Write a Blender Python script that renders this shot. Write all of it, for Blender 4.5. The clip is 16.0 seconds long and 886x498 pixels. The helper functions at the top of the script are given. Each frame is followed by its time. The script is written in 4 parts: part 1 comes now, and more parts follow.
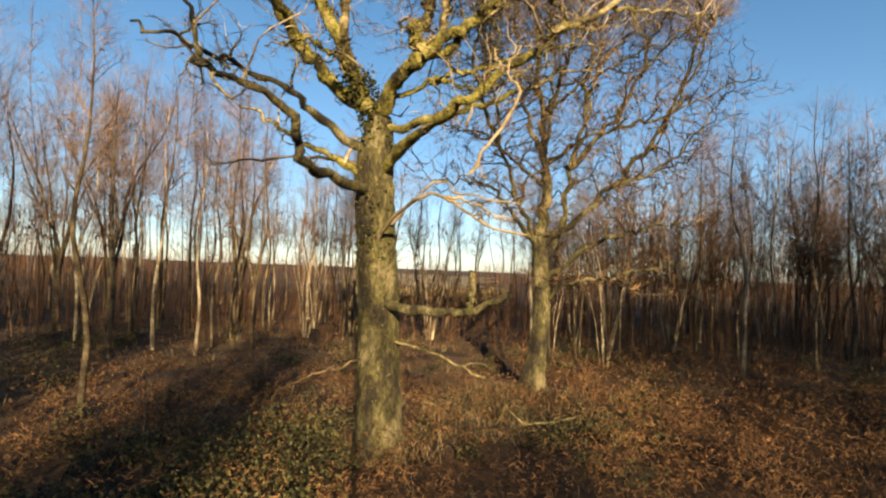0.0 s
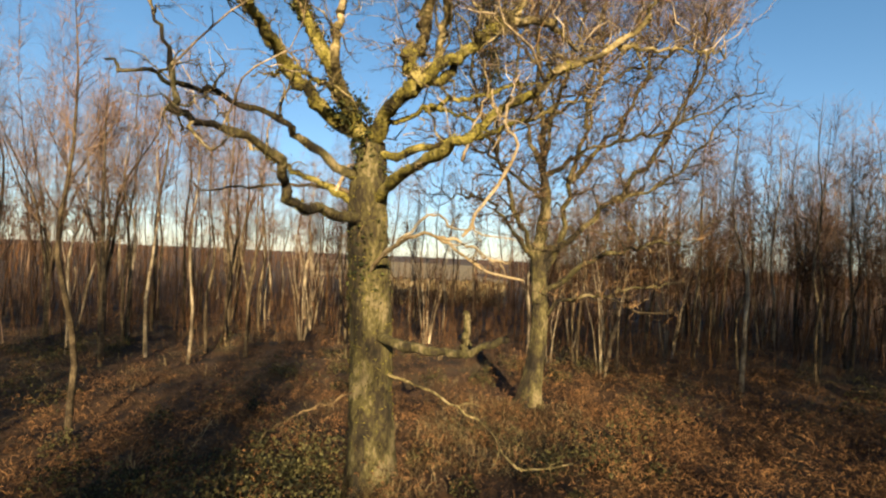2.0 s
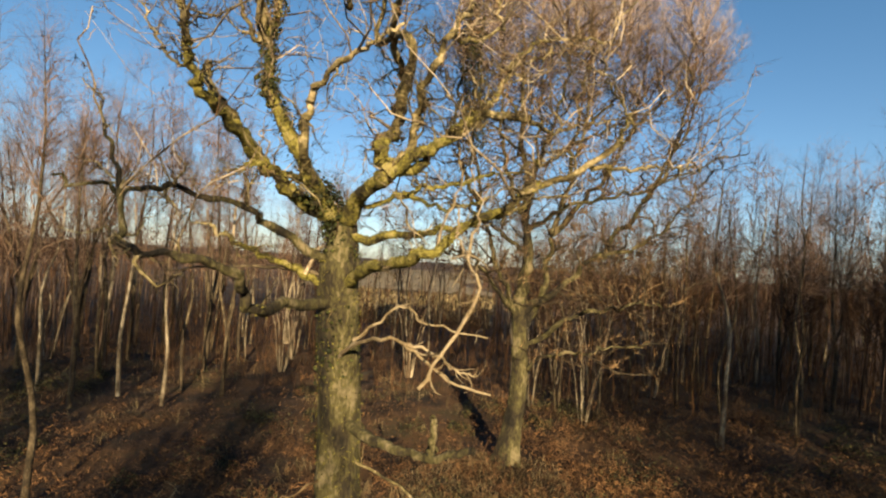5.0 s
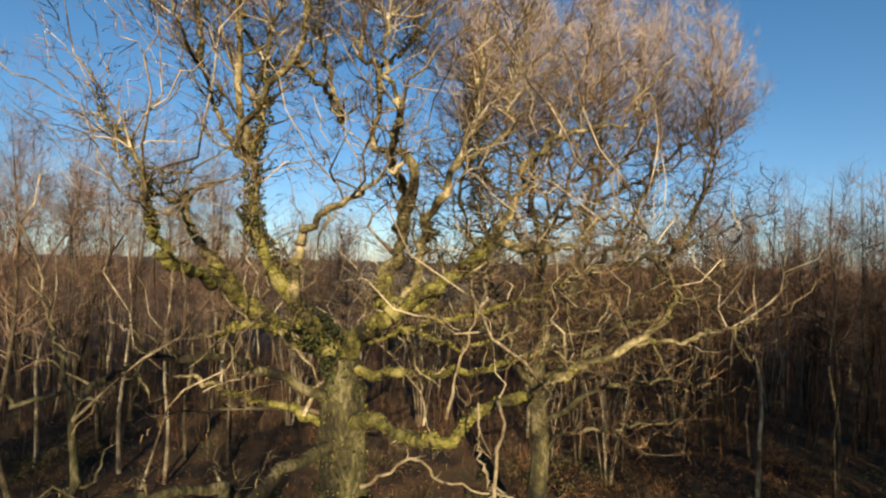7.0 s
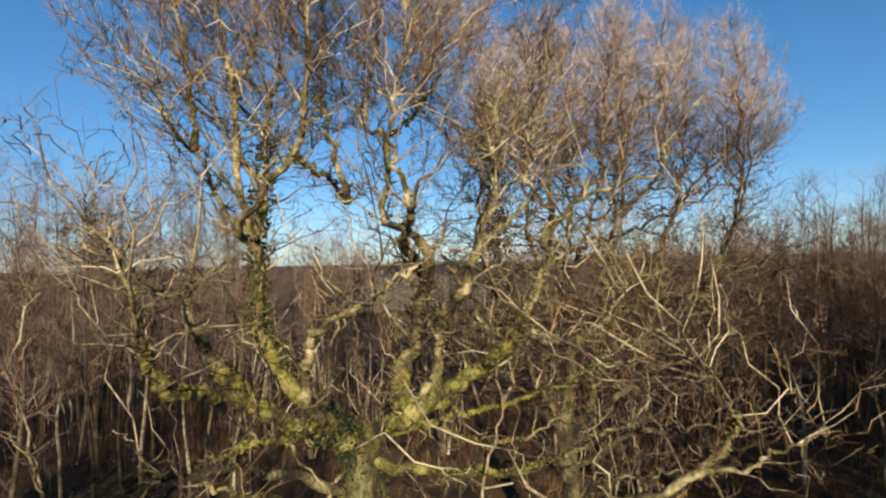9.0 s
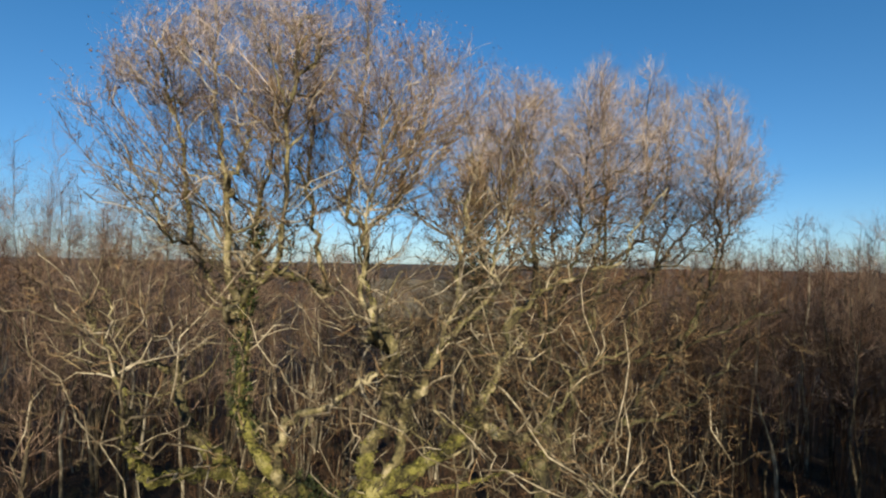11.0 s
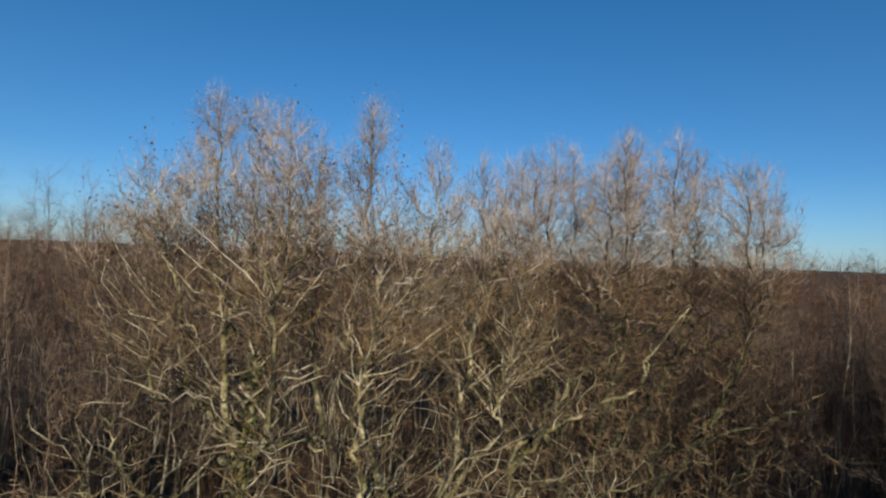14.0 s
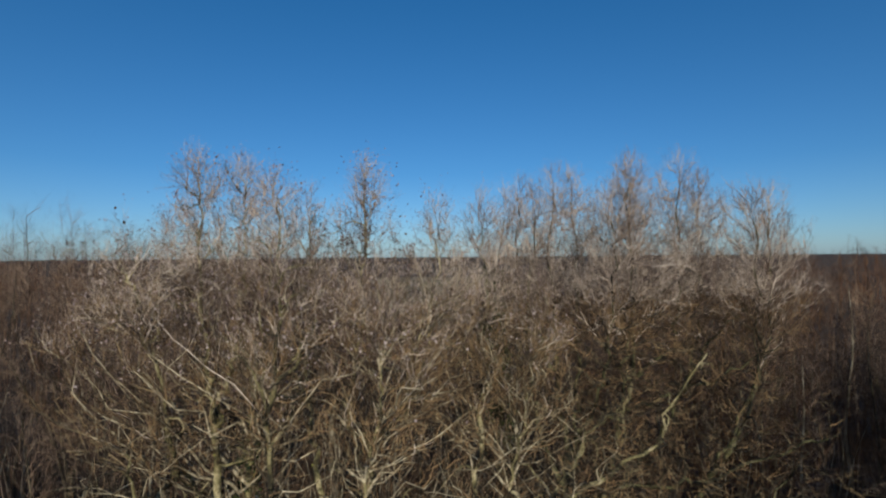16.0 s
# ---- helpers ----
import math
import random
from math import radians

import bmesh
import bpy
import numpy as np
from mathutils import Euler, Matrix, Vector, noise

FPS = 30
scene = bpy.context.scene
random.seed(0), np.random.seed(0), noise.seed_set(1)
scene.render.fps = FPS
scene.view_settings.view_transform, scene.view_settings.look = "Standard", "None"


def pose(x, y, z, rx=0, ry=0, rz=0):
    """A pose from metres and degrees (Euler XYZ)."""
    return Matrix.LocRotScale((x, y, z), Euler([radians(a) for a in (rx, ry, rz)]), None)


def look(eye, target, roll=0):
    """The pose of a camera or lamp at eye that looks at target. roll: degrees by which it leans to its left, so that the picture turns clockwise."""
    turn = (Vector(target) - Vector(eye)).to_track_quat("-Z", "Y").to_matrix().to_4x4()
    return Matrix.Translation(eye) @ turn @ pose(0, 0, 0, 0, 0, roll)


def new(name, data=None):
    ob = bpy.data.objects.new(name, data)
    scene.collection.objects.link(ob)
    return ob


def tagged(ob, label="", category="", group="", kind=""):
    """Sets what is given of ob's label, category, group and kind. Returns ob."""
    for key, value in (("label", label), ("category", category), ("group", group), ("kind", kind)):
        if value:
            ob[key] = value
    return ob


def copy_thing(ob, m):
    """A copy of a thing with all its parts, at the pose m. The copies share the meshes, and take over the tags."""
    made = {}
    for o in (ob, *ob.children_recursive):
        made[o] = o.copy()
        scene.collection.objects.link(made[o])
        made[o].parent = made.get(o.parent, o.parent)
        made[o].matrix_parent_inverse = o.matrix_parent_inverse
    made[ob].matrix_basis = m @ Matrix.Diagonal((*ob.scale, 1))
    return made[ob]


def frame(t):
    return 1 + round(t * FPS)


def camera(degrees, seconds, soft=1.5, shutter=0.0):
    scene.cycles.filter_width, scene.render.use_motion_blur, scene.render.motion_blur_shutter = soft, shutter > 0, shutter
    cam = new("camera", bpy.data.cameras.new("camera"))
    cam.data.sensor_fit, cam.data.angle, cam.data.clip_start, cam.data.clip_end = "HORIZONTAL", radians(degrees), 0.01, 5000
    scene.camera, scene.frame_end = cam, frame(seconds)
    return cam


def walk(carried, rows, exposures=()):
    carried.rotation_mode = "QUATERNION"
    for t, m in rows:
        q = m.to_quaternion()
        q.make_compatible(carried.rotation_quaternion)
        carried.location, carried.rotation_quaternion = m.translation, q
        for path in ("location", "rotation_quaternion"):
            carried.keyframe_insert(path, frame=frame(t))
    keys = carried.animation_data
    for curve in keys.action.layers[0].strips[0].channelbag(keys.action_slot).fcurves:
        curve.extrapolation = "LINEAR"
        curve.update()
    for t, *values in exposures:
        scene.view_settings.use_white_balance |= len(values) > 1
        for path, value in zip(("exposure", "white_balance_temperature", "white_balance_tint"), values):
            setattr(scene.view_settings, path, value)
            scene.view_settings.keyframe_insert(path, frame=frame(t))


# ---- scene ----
from mathutils import kdtree

cam = camera(84.0, 16.0, soft=2.3)
PATH = [
    (0, (0.389, -1.73, 4.316), (0.292, 0.266, 4.399), 2.1),
    (0.5, (0.393, -1.626, 4.53), (0.311, 0.369, 4.628), 1.9),
    (1, (0.408, -1.555, 4.801), (0.323, 0.442, 4.878), 2.9),
    (1.5, (0.419, -1.476, 5.021), (0.333, 0.521, 5.084), 2.9),
    (2, (0.421, -1.411, 5.29), (0.331, 0.587, 5.323), 2.5),
    (2.5, (0.41, -1.332, 5.529), (0.31, 0.665, 5.563), 2.4),
    (3, (0.422, -1.236, 5.826), (0.322, 0.761, 5.864), 2.8),
    (5.5, (0.758, -1.129, 7.648), (0.71, 0.87, 7.701), 3.5),
    (6, (0.676, -0.801, 8.392), (0.637, 1.199, 8.422), 2.5),
    (6.5, (0.496, -0.453, 8.966), (0.465, 1.547, 9.001), 1.7),
    (7, (0.488, -0.133, 9.538), (0.41, 1.865, 9.587), 1.2),
    (7.5, (0.42, 0.09, 10.024), (0.318, 2.086, 10.085), 0.5),
    (8, (0.365, 0.263, 10.381), (0.247, 2.259, 10.413), 0.1),
    (8.5, (0.349, 0.364, 10.703), (0.215, 2.359, 10.727), -1.2),
    (9, (0.411, 0.489, 10.972), (0.271, 2.484, 11.019), -1.4),
    (11.5, (1.35, -0.42, 13.041), (1.172, 1.572, 13.096), 1.3),
    (12, (1.452, -0.471, 13.555), (1.269, 1.52, 13.603), 0.5),
    (12.5, (1.447, -0.397, 14.038), (1.248, 1.593, 14.073), 0.0),
    (13, (1.496, -0.312, 14.518), (1.261, 1.674, 14.53), -0.0),
    (13.5, (1.547, -0.156, 14.925), (1.282, 1.827, 14.925), 1.3),
    (14, (1.536, 0.106, 15.267), (1.246, 2.085, 15.285), 2.2),
    (14.5, (1.463, 0.289, 15.608), (1.142, 2.263, 15.623), 2.3),
    (15, (1.301, 0.503, 15.911), (0.979, 2.477, 15.942), 0.5),
    (15.5, (1.219, 0.657, 16.142), (0.938, 2.636, 16.2), -0.8),
    (16, (1.249, 0.68, 16.359), (0.994, 2.663, 16.381), -0.5),
]
walk(cam, [(t, look(eye, target, roll)) for t, eye, target, roll in PATH],
     [(0, 1.78, 7900, 11), (3, 1.75, 7900, 11), (5.5, 1.43, 7200, 10), (6, 1.34, 6800, 7), (7, 1.27, 6700, 7), (8, 1.31, 6650, 9), (9, 1.19, 6050, 6), (11.5, 1.0, 5650, 3), (12.5, 1.02, 5600, 2), (13.5, 0.65, 5300, 2), (15.3, 0.63, 5250, 2), (16, 0.36, 5100, 2)])

# ---- light ----
SUN_AZIMUTH, SUN_HEIGHT = radians(168), radians(19)
world = bpy.data.worlds.new("winter_sky")
scene.world = world
world.use_nodes = True
air = world.node_tree
sky = air.nodes.new("ShaderNodeTexSky")
sky.sky_type, sky.sun_disc = "NISHITA", False
sky.sun_elevation, sky.sun_rotation = SUN_HEIGHT, SUN_AZIMUTH
sky.air_density, sky.dust_density, sky.ozone_density = 0.85, 0.35, 2.6
air.nodes["Background"].inputs["Strength"].default_value = 0.059
even, tint = air.nodes.new("ShaderNodeGamma"), air.nodes.new("ShaderNodeMix")
even.inputs[1].default_value = 0.8
tint.data_type, tint.blend_type = "RGBA", "MULTIPLY"
tint.inputs["Factor"].default_value = 1.0
aim, height, haze = air.nodes.new("ShaderNodeTexCoord"), air.nodes.new("ShaderNodeSeparateXYZ"), air.nodes.new("ShaderNodeValToRGB")
haze.color_ramp.elements[0].position, haze.color_ramp.elements[0].color = 0.0, (1.22, 1.34, 1.47, 1)  # pale haze low down
haze.color_ramp.elements[1].position, haze.color_ramp.elements[1].color = 0.5, (0.52, 1.03, 1.37, 1)  # clear, cold winter blue
veil = haze.color_ramp.elements.new(0.16)
veil.color = (0.77, 1.13, 1.40, 1)
air.links.new(aim.outputs["Generated"], height.inputs[0])
air.links.new(height.outputs["Z"], haze.inputs[0])
air.links.new(haze.outputs[0], tint.inputs["B"])
air.links.new(sky.outputs[0], even.inputs[0])
air.links.new(even.outputs[0], tint.inputs["A"])
air.links.new(tint.outputs["Result"], air.nodes["Background"].inputs[0])
sun = new("sun", bpy.data.lights.new("sun", "SUN"))
sun.data.energy, sun.data.angle, sun.data.color = 5.0, radians(0.5), (1.0, 0.82, 0.55)
sun_way = Vector((math.sin(SUN_AZIMUTH) * math.cos(SUN_HEIGHT), math.cos(SUN_AZIMUTH) * math.cos(SUN_HEIGHT), math.sin(SUN_HEIGHT)))
sun.matrix_world = look((0, 0, 60), Vector((0, 0, 60)) - sun_way)

# ---- materials ----
def surface(name, colours, scale, rough=0.85, bump=0.0, fine=6.0, island=0.0, stretch=1.0, gloss=0.3):
    """Colours mixed by a broad noise, broken up by a fine one; island: how far loose pieces differ."""
    m = bpy.data.materials.new(name)
    m.use_nodes = True
    n, l = m.node_tree.nodes, m.node_tree.links
    shader = n["Principled BSDF"]
    shader.inputs["Roughness"].default_value = rough
    shader.inputs["Specular IOR Level"].default_value = gloss
    where = n.new("ShaderNodeTexCoord")
    place = n.new("ShaderNodeMapping")
    place.inputs["Scale"].default_value = (1, 1, stretch)
    l.new(where.outputs["Object"], place.inputs[0])
    broad, grain = n.new("ShaderNodeTexNoise"), n.new("ShaderNodeTexNoise")
    for tex, s, d in ((broad, scale, 4), (grain, scale * fine, 5)):
        tex.inputs["Scale"].default_value, tex.inputs["Detail"].default_value = s, d
        l.new(place.outputs[0], tex.inputs[0])
    both = n.new("ShaderNodeMath")
    both.operation = "MULTIPLY_ADD"
    both.inputs[1].default_value = 0.45
    l.new(grain.outputs[0], both.inputs[0])
    l.new(broad.outputs[0], both.inputs[2])
    last = both
    if island:
        geo, add = n.new("ShaderNodeNewGeometry"), n.new("ShaderNodeMath")
        add.operation = "MULTIPLY_ADD"
        add.inputs[1].default_value = island
        l.new(geo.outputs["Random Per Island"], add.inputs[0])
        l.new(both.outputs[0], add.inputs[2])
        last = n.new("ShaderNodeMath")
        last.operation = "SUBTRACT"
        last.inputs[1].default_value = island / 2
        l.new(add.outputs[0], last.inputs[0])
    ramp = n.new("ShaderNodeValToRGB")
    for k, c in enumerate(colours):
        at = 0.56 + 0.32 * k / max(1, len(colours) - 1)
        e = ramp.color_ramp.elements[k] if k < 2 else ramp.color_ramp.elements.new(at)
        e.position, e.color = at, (*c, 1)
    l.new(last.outputs[0], ramp.inputs[0])
    l.new(ramp.outputs[0], shader.inputs["Base Color"])
    if bump:
        b = n.new("ShaderNodeBump")
        b.inputs["Strength"].default_value, b.inputs["Distance"].default_value = bump, 0.06
        l.new(grain.outputs[0], b.inputs["Height"])
        l.new(b.outputs[0], shader.inputs["Normal"])
    return m


oak_bark = surface("mossy_oak_bark", [(0.006, 0.005, 0.003), (0.022, 0.017, 0.009), (0.056, 0.05, 0.018), (0.135, 0.112, 0.065)], 1.8, 0.9, 1.0, 9, stretch=0.45)
moss_bark = surface("green_moss_bark", [(0.016, 0.013, 0.005), (0.06, 0.052, 0.014), (0.14, 0.125, 0.026), (0.22, 0.19, 0.075)], 2.6, 0.95, 1.0, 7)
branch_bark = surface("pale_branch_bark", [(0.03, 0.02, 0.0112), (0.165, 0.127, 0.08), (0.43, 0.355, 0.25)], 1.5, 0.85, 0.4, 10)
twig_bark = surface("twig_bark", [(0.016, 0.0084, 0.0034), (0.074, 0.0399, 0.017), (0.2, 0.1235, 0.0595)], 0.8, 0.8, island=0.4)
dead_wood = surface("bleached_dead_wood", [(0.1, 0.072, 0.038), (0.19, 0.145, 0.085), (0.27, 0.22, 0.145)], 2.5, 0.85, 0.6, 8)
dark_bark = surface("dark_bark", [(0.013, 0.009, 0.005), (0.042, 0.031, 0.018), (0.1, 0.077, 0.047)], 1.8, 0.9, 0.6, 8)
birch_bark = surface("young_birch_bark", [(0.014, 0.009, 0.005), (0.045, 0.032, 0.018), (0.135, 0.106, 0.064)], 1.2, 0.8, 0.4, 7, stretch=0.7)
pale_birch = surface("pale_birch_bark", [(0.035, 0.025, 0.016), (0.14, 0.112, 0.075), (0.34, 0.29, 0.21)], 1.4, 0.7, 0.4, 7, stretch=0.5)
birch_twigs = surface("birch_twigs", [(0.022, 0.0114, 0.0064), (0.088, 0.0522, 0.035), (0.215, 0.1472, 0.1049)], 0.6, 0.8, island=0.4)
thicket_bark = surface("thicket_bark", [(0.014, 0.0059, 0.0023), (0.048, 0.0214, 0.0083), (0.11, 0.057, 0.0258)], 0.4, 0.9, island=0.4)
far_bark = surface("far_wood_bark", [(0.018, 0.0066, 0.0028), (0.062, 0.0256, 0.0106), (0.125, 0.0599, 0.0276)], 0.25, 0.9, island=0.4)
litter = surface("leaf_litter_ground", [(0.006, 0.0033, 0.0017), (0.024, 0.012, 0.005), (0.062, 0.031, 0.012), (0.034, 0.024, 0.009)], 0.35, 0.95, 0.8, 22)
bracken_brown = surface("dead_bracken", [(0.013, 0.006, 0.0028), (0.066, 0.031, 0.0122), (0.17, 0.09, 0.039)], 0.5, 0.9, island=0.35)
grass_pale = surface("dry_grass", [(0.045, 0.033, 0.014), (0.115, 0.086, 0.04), (0.23, 0.178, 0.098)], 0.5, 0.9, island=0.5)
bramble_green = surface("bramble_leaf", [(0.006, 0.0065, 0.0025), (0.019, 0.02, 0.007), (0.066, 0.061, 0.024)], 0.6, 0.7, island=0.5, gloss=0.2)
ivy_green = surface("ivy_leaf", [(0.008, 0.011, 0.003), (0.02, 0.026, 0.007), (0.052, 0.058, 0.016)], 1.0, 0.7, island=0.5, gloss=0.2)
stem_bark = surface("brown_branch_bark", [(0.014, 0.0085, 0.0038), (0.066, 0.0427, 0.0204), (0.19, 0.1349, 0.0723)], 1.2, 0.85, 0.4, 10, island=0.4)
moss_green = surface("moss_tufts", [(0.02, 0.018, 0.005), (0.085, 0.078, 0.016), (0.19, 0.17, 0.04)], 1.6, 0.95, island=0.5, gloss=0.1)
lichen_bark = surface("lichened_bark", [(0.016, 0.012, 0.006), (0.07, 0.056, 0.025), (0.15, 0.122, 0.055), (0.3, 0.245, 0.145)], 2.2, 0.9, 0.9, 7)
# reddish by nature; the paleness is sunlight put into the colour
top_twigs = surface("sunlit_reddish_twigs", [(0.078, 0.05, 0.04), (0.225, 0.165, 0.134), (0.42, 0.335, 0.28)], 0.8, 0.8, island=0.4)
bud = surface("red_buds", [(0.075, 0.045, 0.045), (0.17, 0.118, 0.115), (0.3, 0.235, 0.23)], 0.8, 0.8, island=0.5)
dead_leaf = surface("withered_leaf", [(0.035, 0.018, 0.01), (0.08, 0.045, 0.024), (0.14, 0.09, 0.052)], 0.8, 0.8, island=0.5)

# ---- mesh helpers ----
rng = np.random.default_rng(11)


def unit(v):
    return v / np.maximum(np.linalg.norm(v, axis=-1, keepdims=True), 1e-9)


def strands(P, R, k):
    """Tubes of k sides along N polylines P (N, m, 3) with radii R (N, m): points and quads."""
    N, m, _ = P.shape
    T = unit(np.gradient(P, axis=1))
    ref = unit(np.cross(unit(P[:, -1] - P[:, 0]), rng.normal(size=(N, 3))))[:, None, :]
    U = unit(np.cross(T, np.broadcast_to(ref, T.shape)))
    V = np.cross(T, U)
    a = 2 * np.pi * np.arange(k) / k
    ring = np.cos(a)[:, None] * U[:, :, None, :] + np.sin(a)[:, None] * V[:, :, None, :]
    pts = P[:, :, None, :] + R[:, :, None, None] * ring
    at = np.arange(N * m * k).reshape(N, m, k)
    nxt = np.roll(at, -1, axis=2)
    quads = np.stack([at[:, :-1], nxt[:, :-1], nxt[:, 1:], at[:, 1:]], -1).reshape(-1, 4)
    return pts.reshape(-1, 3), quads


def slivers(P, R):
    """Fine pointed twigs along N polylines P (N, m, 3): points and triangles."""
    N, m, _ = P.shape
    side = unit(np.cross(P[:, -1] - P[:, 0], rng.normal(size=(N, 3))))[:, None, :] * (1.3 * R)[:, :, None]
    pts = np.concatenate([np.stack([P[:, :-1] - side[:, :-1], P[:, :-1] + side[:, :-1]], 2).reshape(N, -1, 3), P[:, -1:]], 1)
    rows = []
    for j in range(m - 2):
        a = 2 * j
        rows += [(a, a + 1, a + 3), (a, a + 3, a + 2)]
    rows.append((2 * m - 4, 2 * m - 3, 2 * m - 2))
    return pts.reshape(-1, 3), (np.array(rows)[None] + (np.arange(N) * (2 * m - 1))[:, None, None]).reshape(-1, 3)


def mesh_of(name, pieces, material, smooth=True):
    """One mesh from pieces of (points, faces); all faces of a piece have the same number of corners."""
    me = bpy.data.meshes.new(name)
    shift, pts, corners, sizes = 0, [], [], []
    for p, f in pieces:
        pts.append(p)
        corners.append((f + shift).ravel())
        sizes.append(np.full(len(f), f.shape[1]))
        shift += len(p)
    pts, corners, sizes = np.concatenate(pts), np.concatenate(corners), np.concatenate(sizes)
    me.vertices.add(len(pts))
    me.vertices.foreach_set("co", pts.astype(np.float32).ravel())
    me.loops.add(len(corners))
    me.loops.foreach_set("vertex_index", corners.astype(np.int32))
    me.polygons.add(len(sizes))
    me.polygons.foreach_set("loop_start", (np.cumsum(sizes) - sizes).astype(np.int32))
    me.polygons.foreach_set("use_smooth", np.full(len(sizes), smooth))
    me.update(calc_edges=True)
    me.validate()
    me.materials.append(material)
    return me


def thing(name, place, label, category, group="", kind=""):
    ob = new(name)
    ob.location = place
    ob.empty_display_size = 0.3
    return tagged(ob, label, category, group, kind)


def part(name, pieces, material, parent, label="", smooth=True, kind=""):
    ob = new(name, mesh_of(name, pieces, material, smooth))
    ob.parent = parent
    return tagged(ob, label, kind=kind)


def nearest(limbs, P, point):
    """The limb whose line P[k] passes closest to the point."""
    return limbs[int(np.argmin(np.linalg.norm(P - point, axis=2).min(1)))]


def along(points, n, wobble=0.0):
    """A smooth line of n points through the given ones."""
    p = np.array(points, float)
    ends = np.vstack([2 * p[0] - p[1], p, 2 * p[-1] - p[-2]])
    run = np.linspace(0, len(p) - 1 - 1e-6, n)
    i = run.astype(int)
    u = (run - i)[:, None]
    a, b, c, d = ends[i], ends[i + 1], ends[i + 2], ends[i + 3]
    line = 0.5 * (2 * b + (c - a) * u + (2 * a - 5 * b + 4 * c - d) * u ** 2 + (3 * b - a - 3 * c + d) * u ** 3)
    line[1:-1] += rng.normal(0, wobble, (n - 2, 3))
    return line


def sprout(P, R, total, reach, thick, lo=0.2, angle=0.9, up=0.12, wander=0.25, steps=5, shrink=0.6):
    """total shoots that leave the lines P: longer near their foot, turning upwards by up at each step."""
    N, m, _ = P.shape
    size = np.linalg.norm(np.diff(P, axis=1), axis=2).sum(1)
    who = rng.choice(N, total, p=size / size.sum())
    u = lo + (1 - lo) * rng.random(total)
    f = u * (m - 1)
    i = np.minimum(f.astype(int), m - 2)
    w = (f - i)[:, None]
    start = P[who, i] * (1 - w) + P[who, i + 1] * w
    foot = R[who, i] * (1 - w[:, 0]) + R[who, i + 1] * w[:, 0]
    tan = unit(P[who, i + 1] - P[who, i])
    side = unit(np.cross(tan, rng.normal(size=(total, 3))))
    lean = angle * (0.6 + 0.8 * rng.random(total))[:, None]
    d = unit(tan * np.cos(lean) + side * np.sin(lean))
    span = reach * (0.45 + rng.random(total)) * (1.2 - shrink * u)
    r0 = np.minimum(foot * 0.8, thick * (0.8 + 0.4 * rng.random(total)) * (0.3 + 0.9 * span / (1.2 * reach)))
    Q = np.empty((total, steps + 1, 3))
    Q[:, 0] = start
    for s in range(steps):
        d = unit(d + rng.normal(0, wander, (total, 3)) + np.array((0, 0, up)))
        Q[:, s + 1] = Q[:, s] + d * (span / steps)[:, None]
    return Q, r0[:, None] * np.linspace(1, 0.22, steps + 1)


def thin_low(P, R, level, share):
    """Only a share of the twigs that start below the level."""
    keep = (P[:, 0, 2] > level) | (rng.random(len(P)) < share)
    return P[keep], R[keep]


def leaves(at, size, up=0.3):
    """Folded four-cornered leaves round the points at."""
    n = len(at)
    a = unit(rng.normal(size=(n, 3)))
    b = unit(np.cross(a, rng.normal(size=(n, 3)) + np.array((0, 0, up))))
    s = (size * (0.6 + 0.8 * rng.random(n)))[:, None]
    fold = unit(np.cross(a, b)) * s * 0.25
    pts = np.stack([at, at + a * s * 0.5 + b * s * 0.4 + fold, at + a * s, at + a * s * 0.5 - b * s * 0.4 + fold], 1)
    return pts.reshape(-1, 3), np.arange(4 * n).reshape(n, 4)[:, [0, 1, 2, 0, 2, 3]].reshape(-1, 3)


def ground_z(x, y):
    return 0.10 * np.sin(0.31 * x + 1.0) * np.sin(0.27 * y) + 0.06 * np.sin(0.9 * x + 0.7 * y) + 0.04 * np.sin(1.7 * x - 1.3 * y + 2)


def patchy(x, y, seed=0.0):
    """A slow uneven field between about 0 and 1."""
    return 0.5 + 0.25 * np.sin(0.55 * x + 1.3 * seed + np.sin(0.4 * y + seed)) + 0.25 * np.sin(0.62 * y - 0.3 * x + 2.1 * seed + np.sin(0.5 * x))


# ---- ground ----
def make_ground():
    s = np.linspace(-1, 1, 171)
    line = 60 * s + 2900 * np.sign(s) * np.abs(s) ** 7
    X, Y = np.meshgrid(line, line + 15, indexing="ij")
    near = np.exp(-((X / 90) ** 2 + ((Y - 15) / 90) ** 2))
    Z = ground_z(X, Y) * near + 0.03 * rng.normal(size=X.shape) * near
    n = len(s)
    at = np.arange(n * n).reshape(n, n)
    quads = np.stack([at[:-1, :-1], at[1:, :-1], at[1:, 1:], at[:-1, 1:]], -1).reshape(-1, 4)
    ob = new("ground", mesh_of("ground", [(np.stack([X, Y, Z], -1).reshape(-1, 3), quads)], litter))
    tagged(ob, "brown woodland floor of leaf litter and dead bracken", "ground", kind="structure")


make_ground()


def limb_lines(limbs, n=26, wobble=0.04):
    P = np.stack([along(pts, n, wobble) for pts, *_ in limbs])
    R = 0.61 * np.stack([r0 + (r1 - r0) * np.linspace(0, 1, n) ** 0.62 for _, r0, r1, *_ in limbs])
    R = R * (1 + 0.3 * np.exp(-np.linspace(0, 1, n) / 0.06))
    return P, R * (1 + 0.13 * rng.normal(size=R.shape).clip(-1, 1))


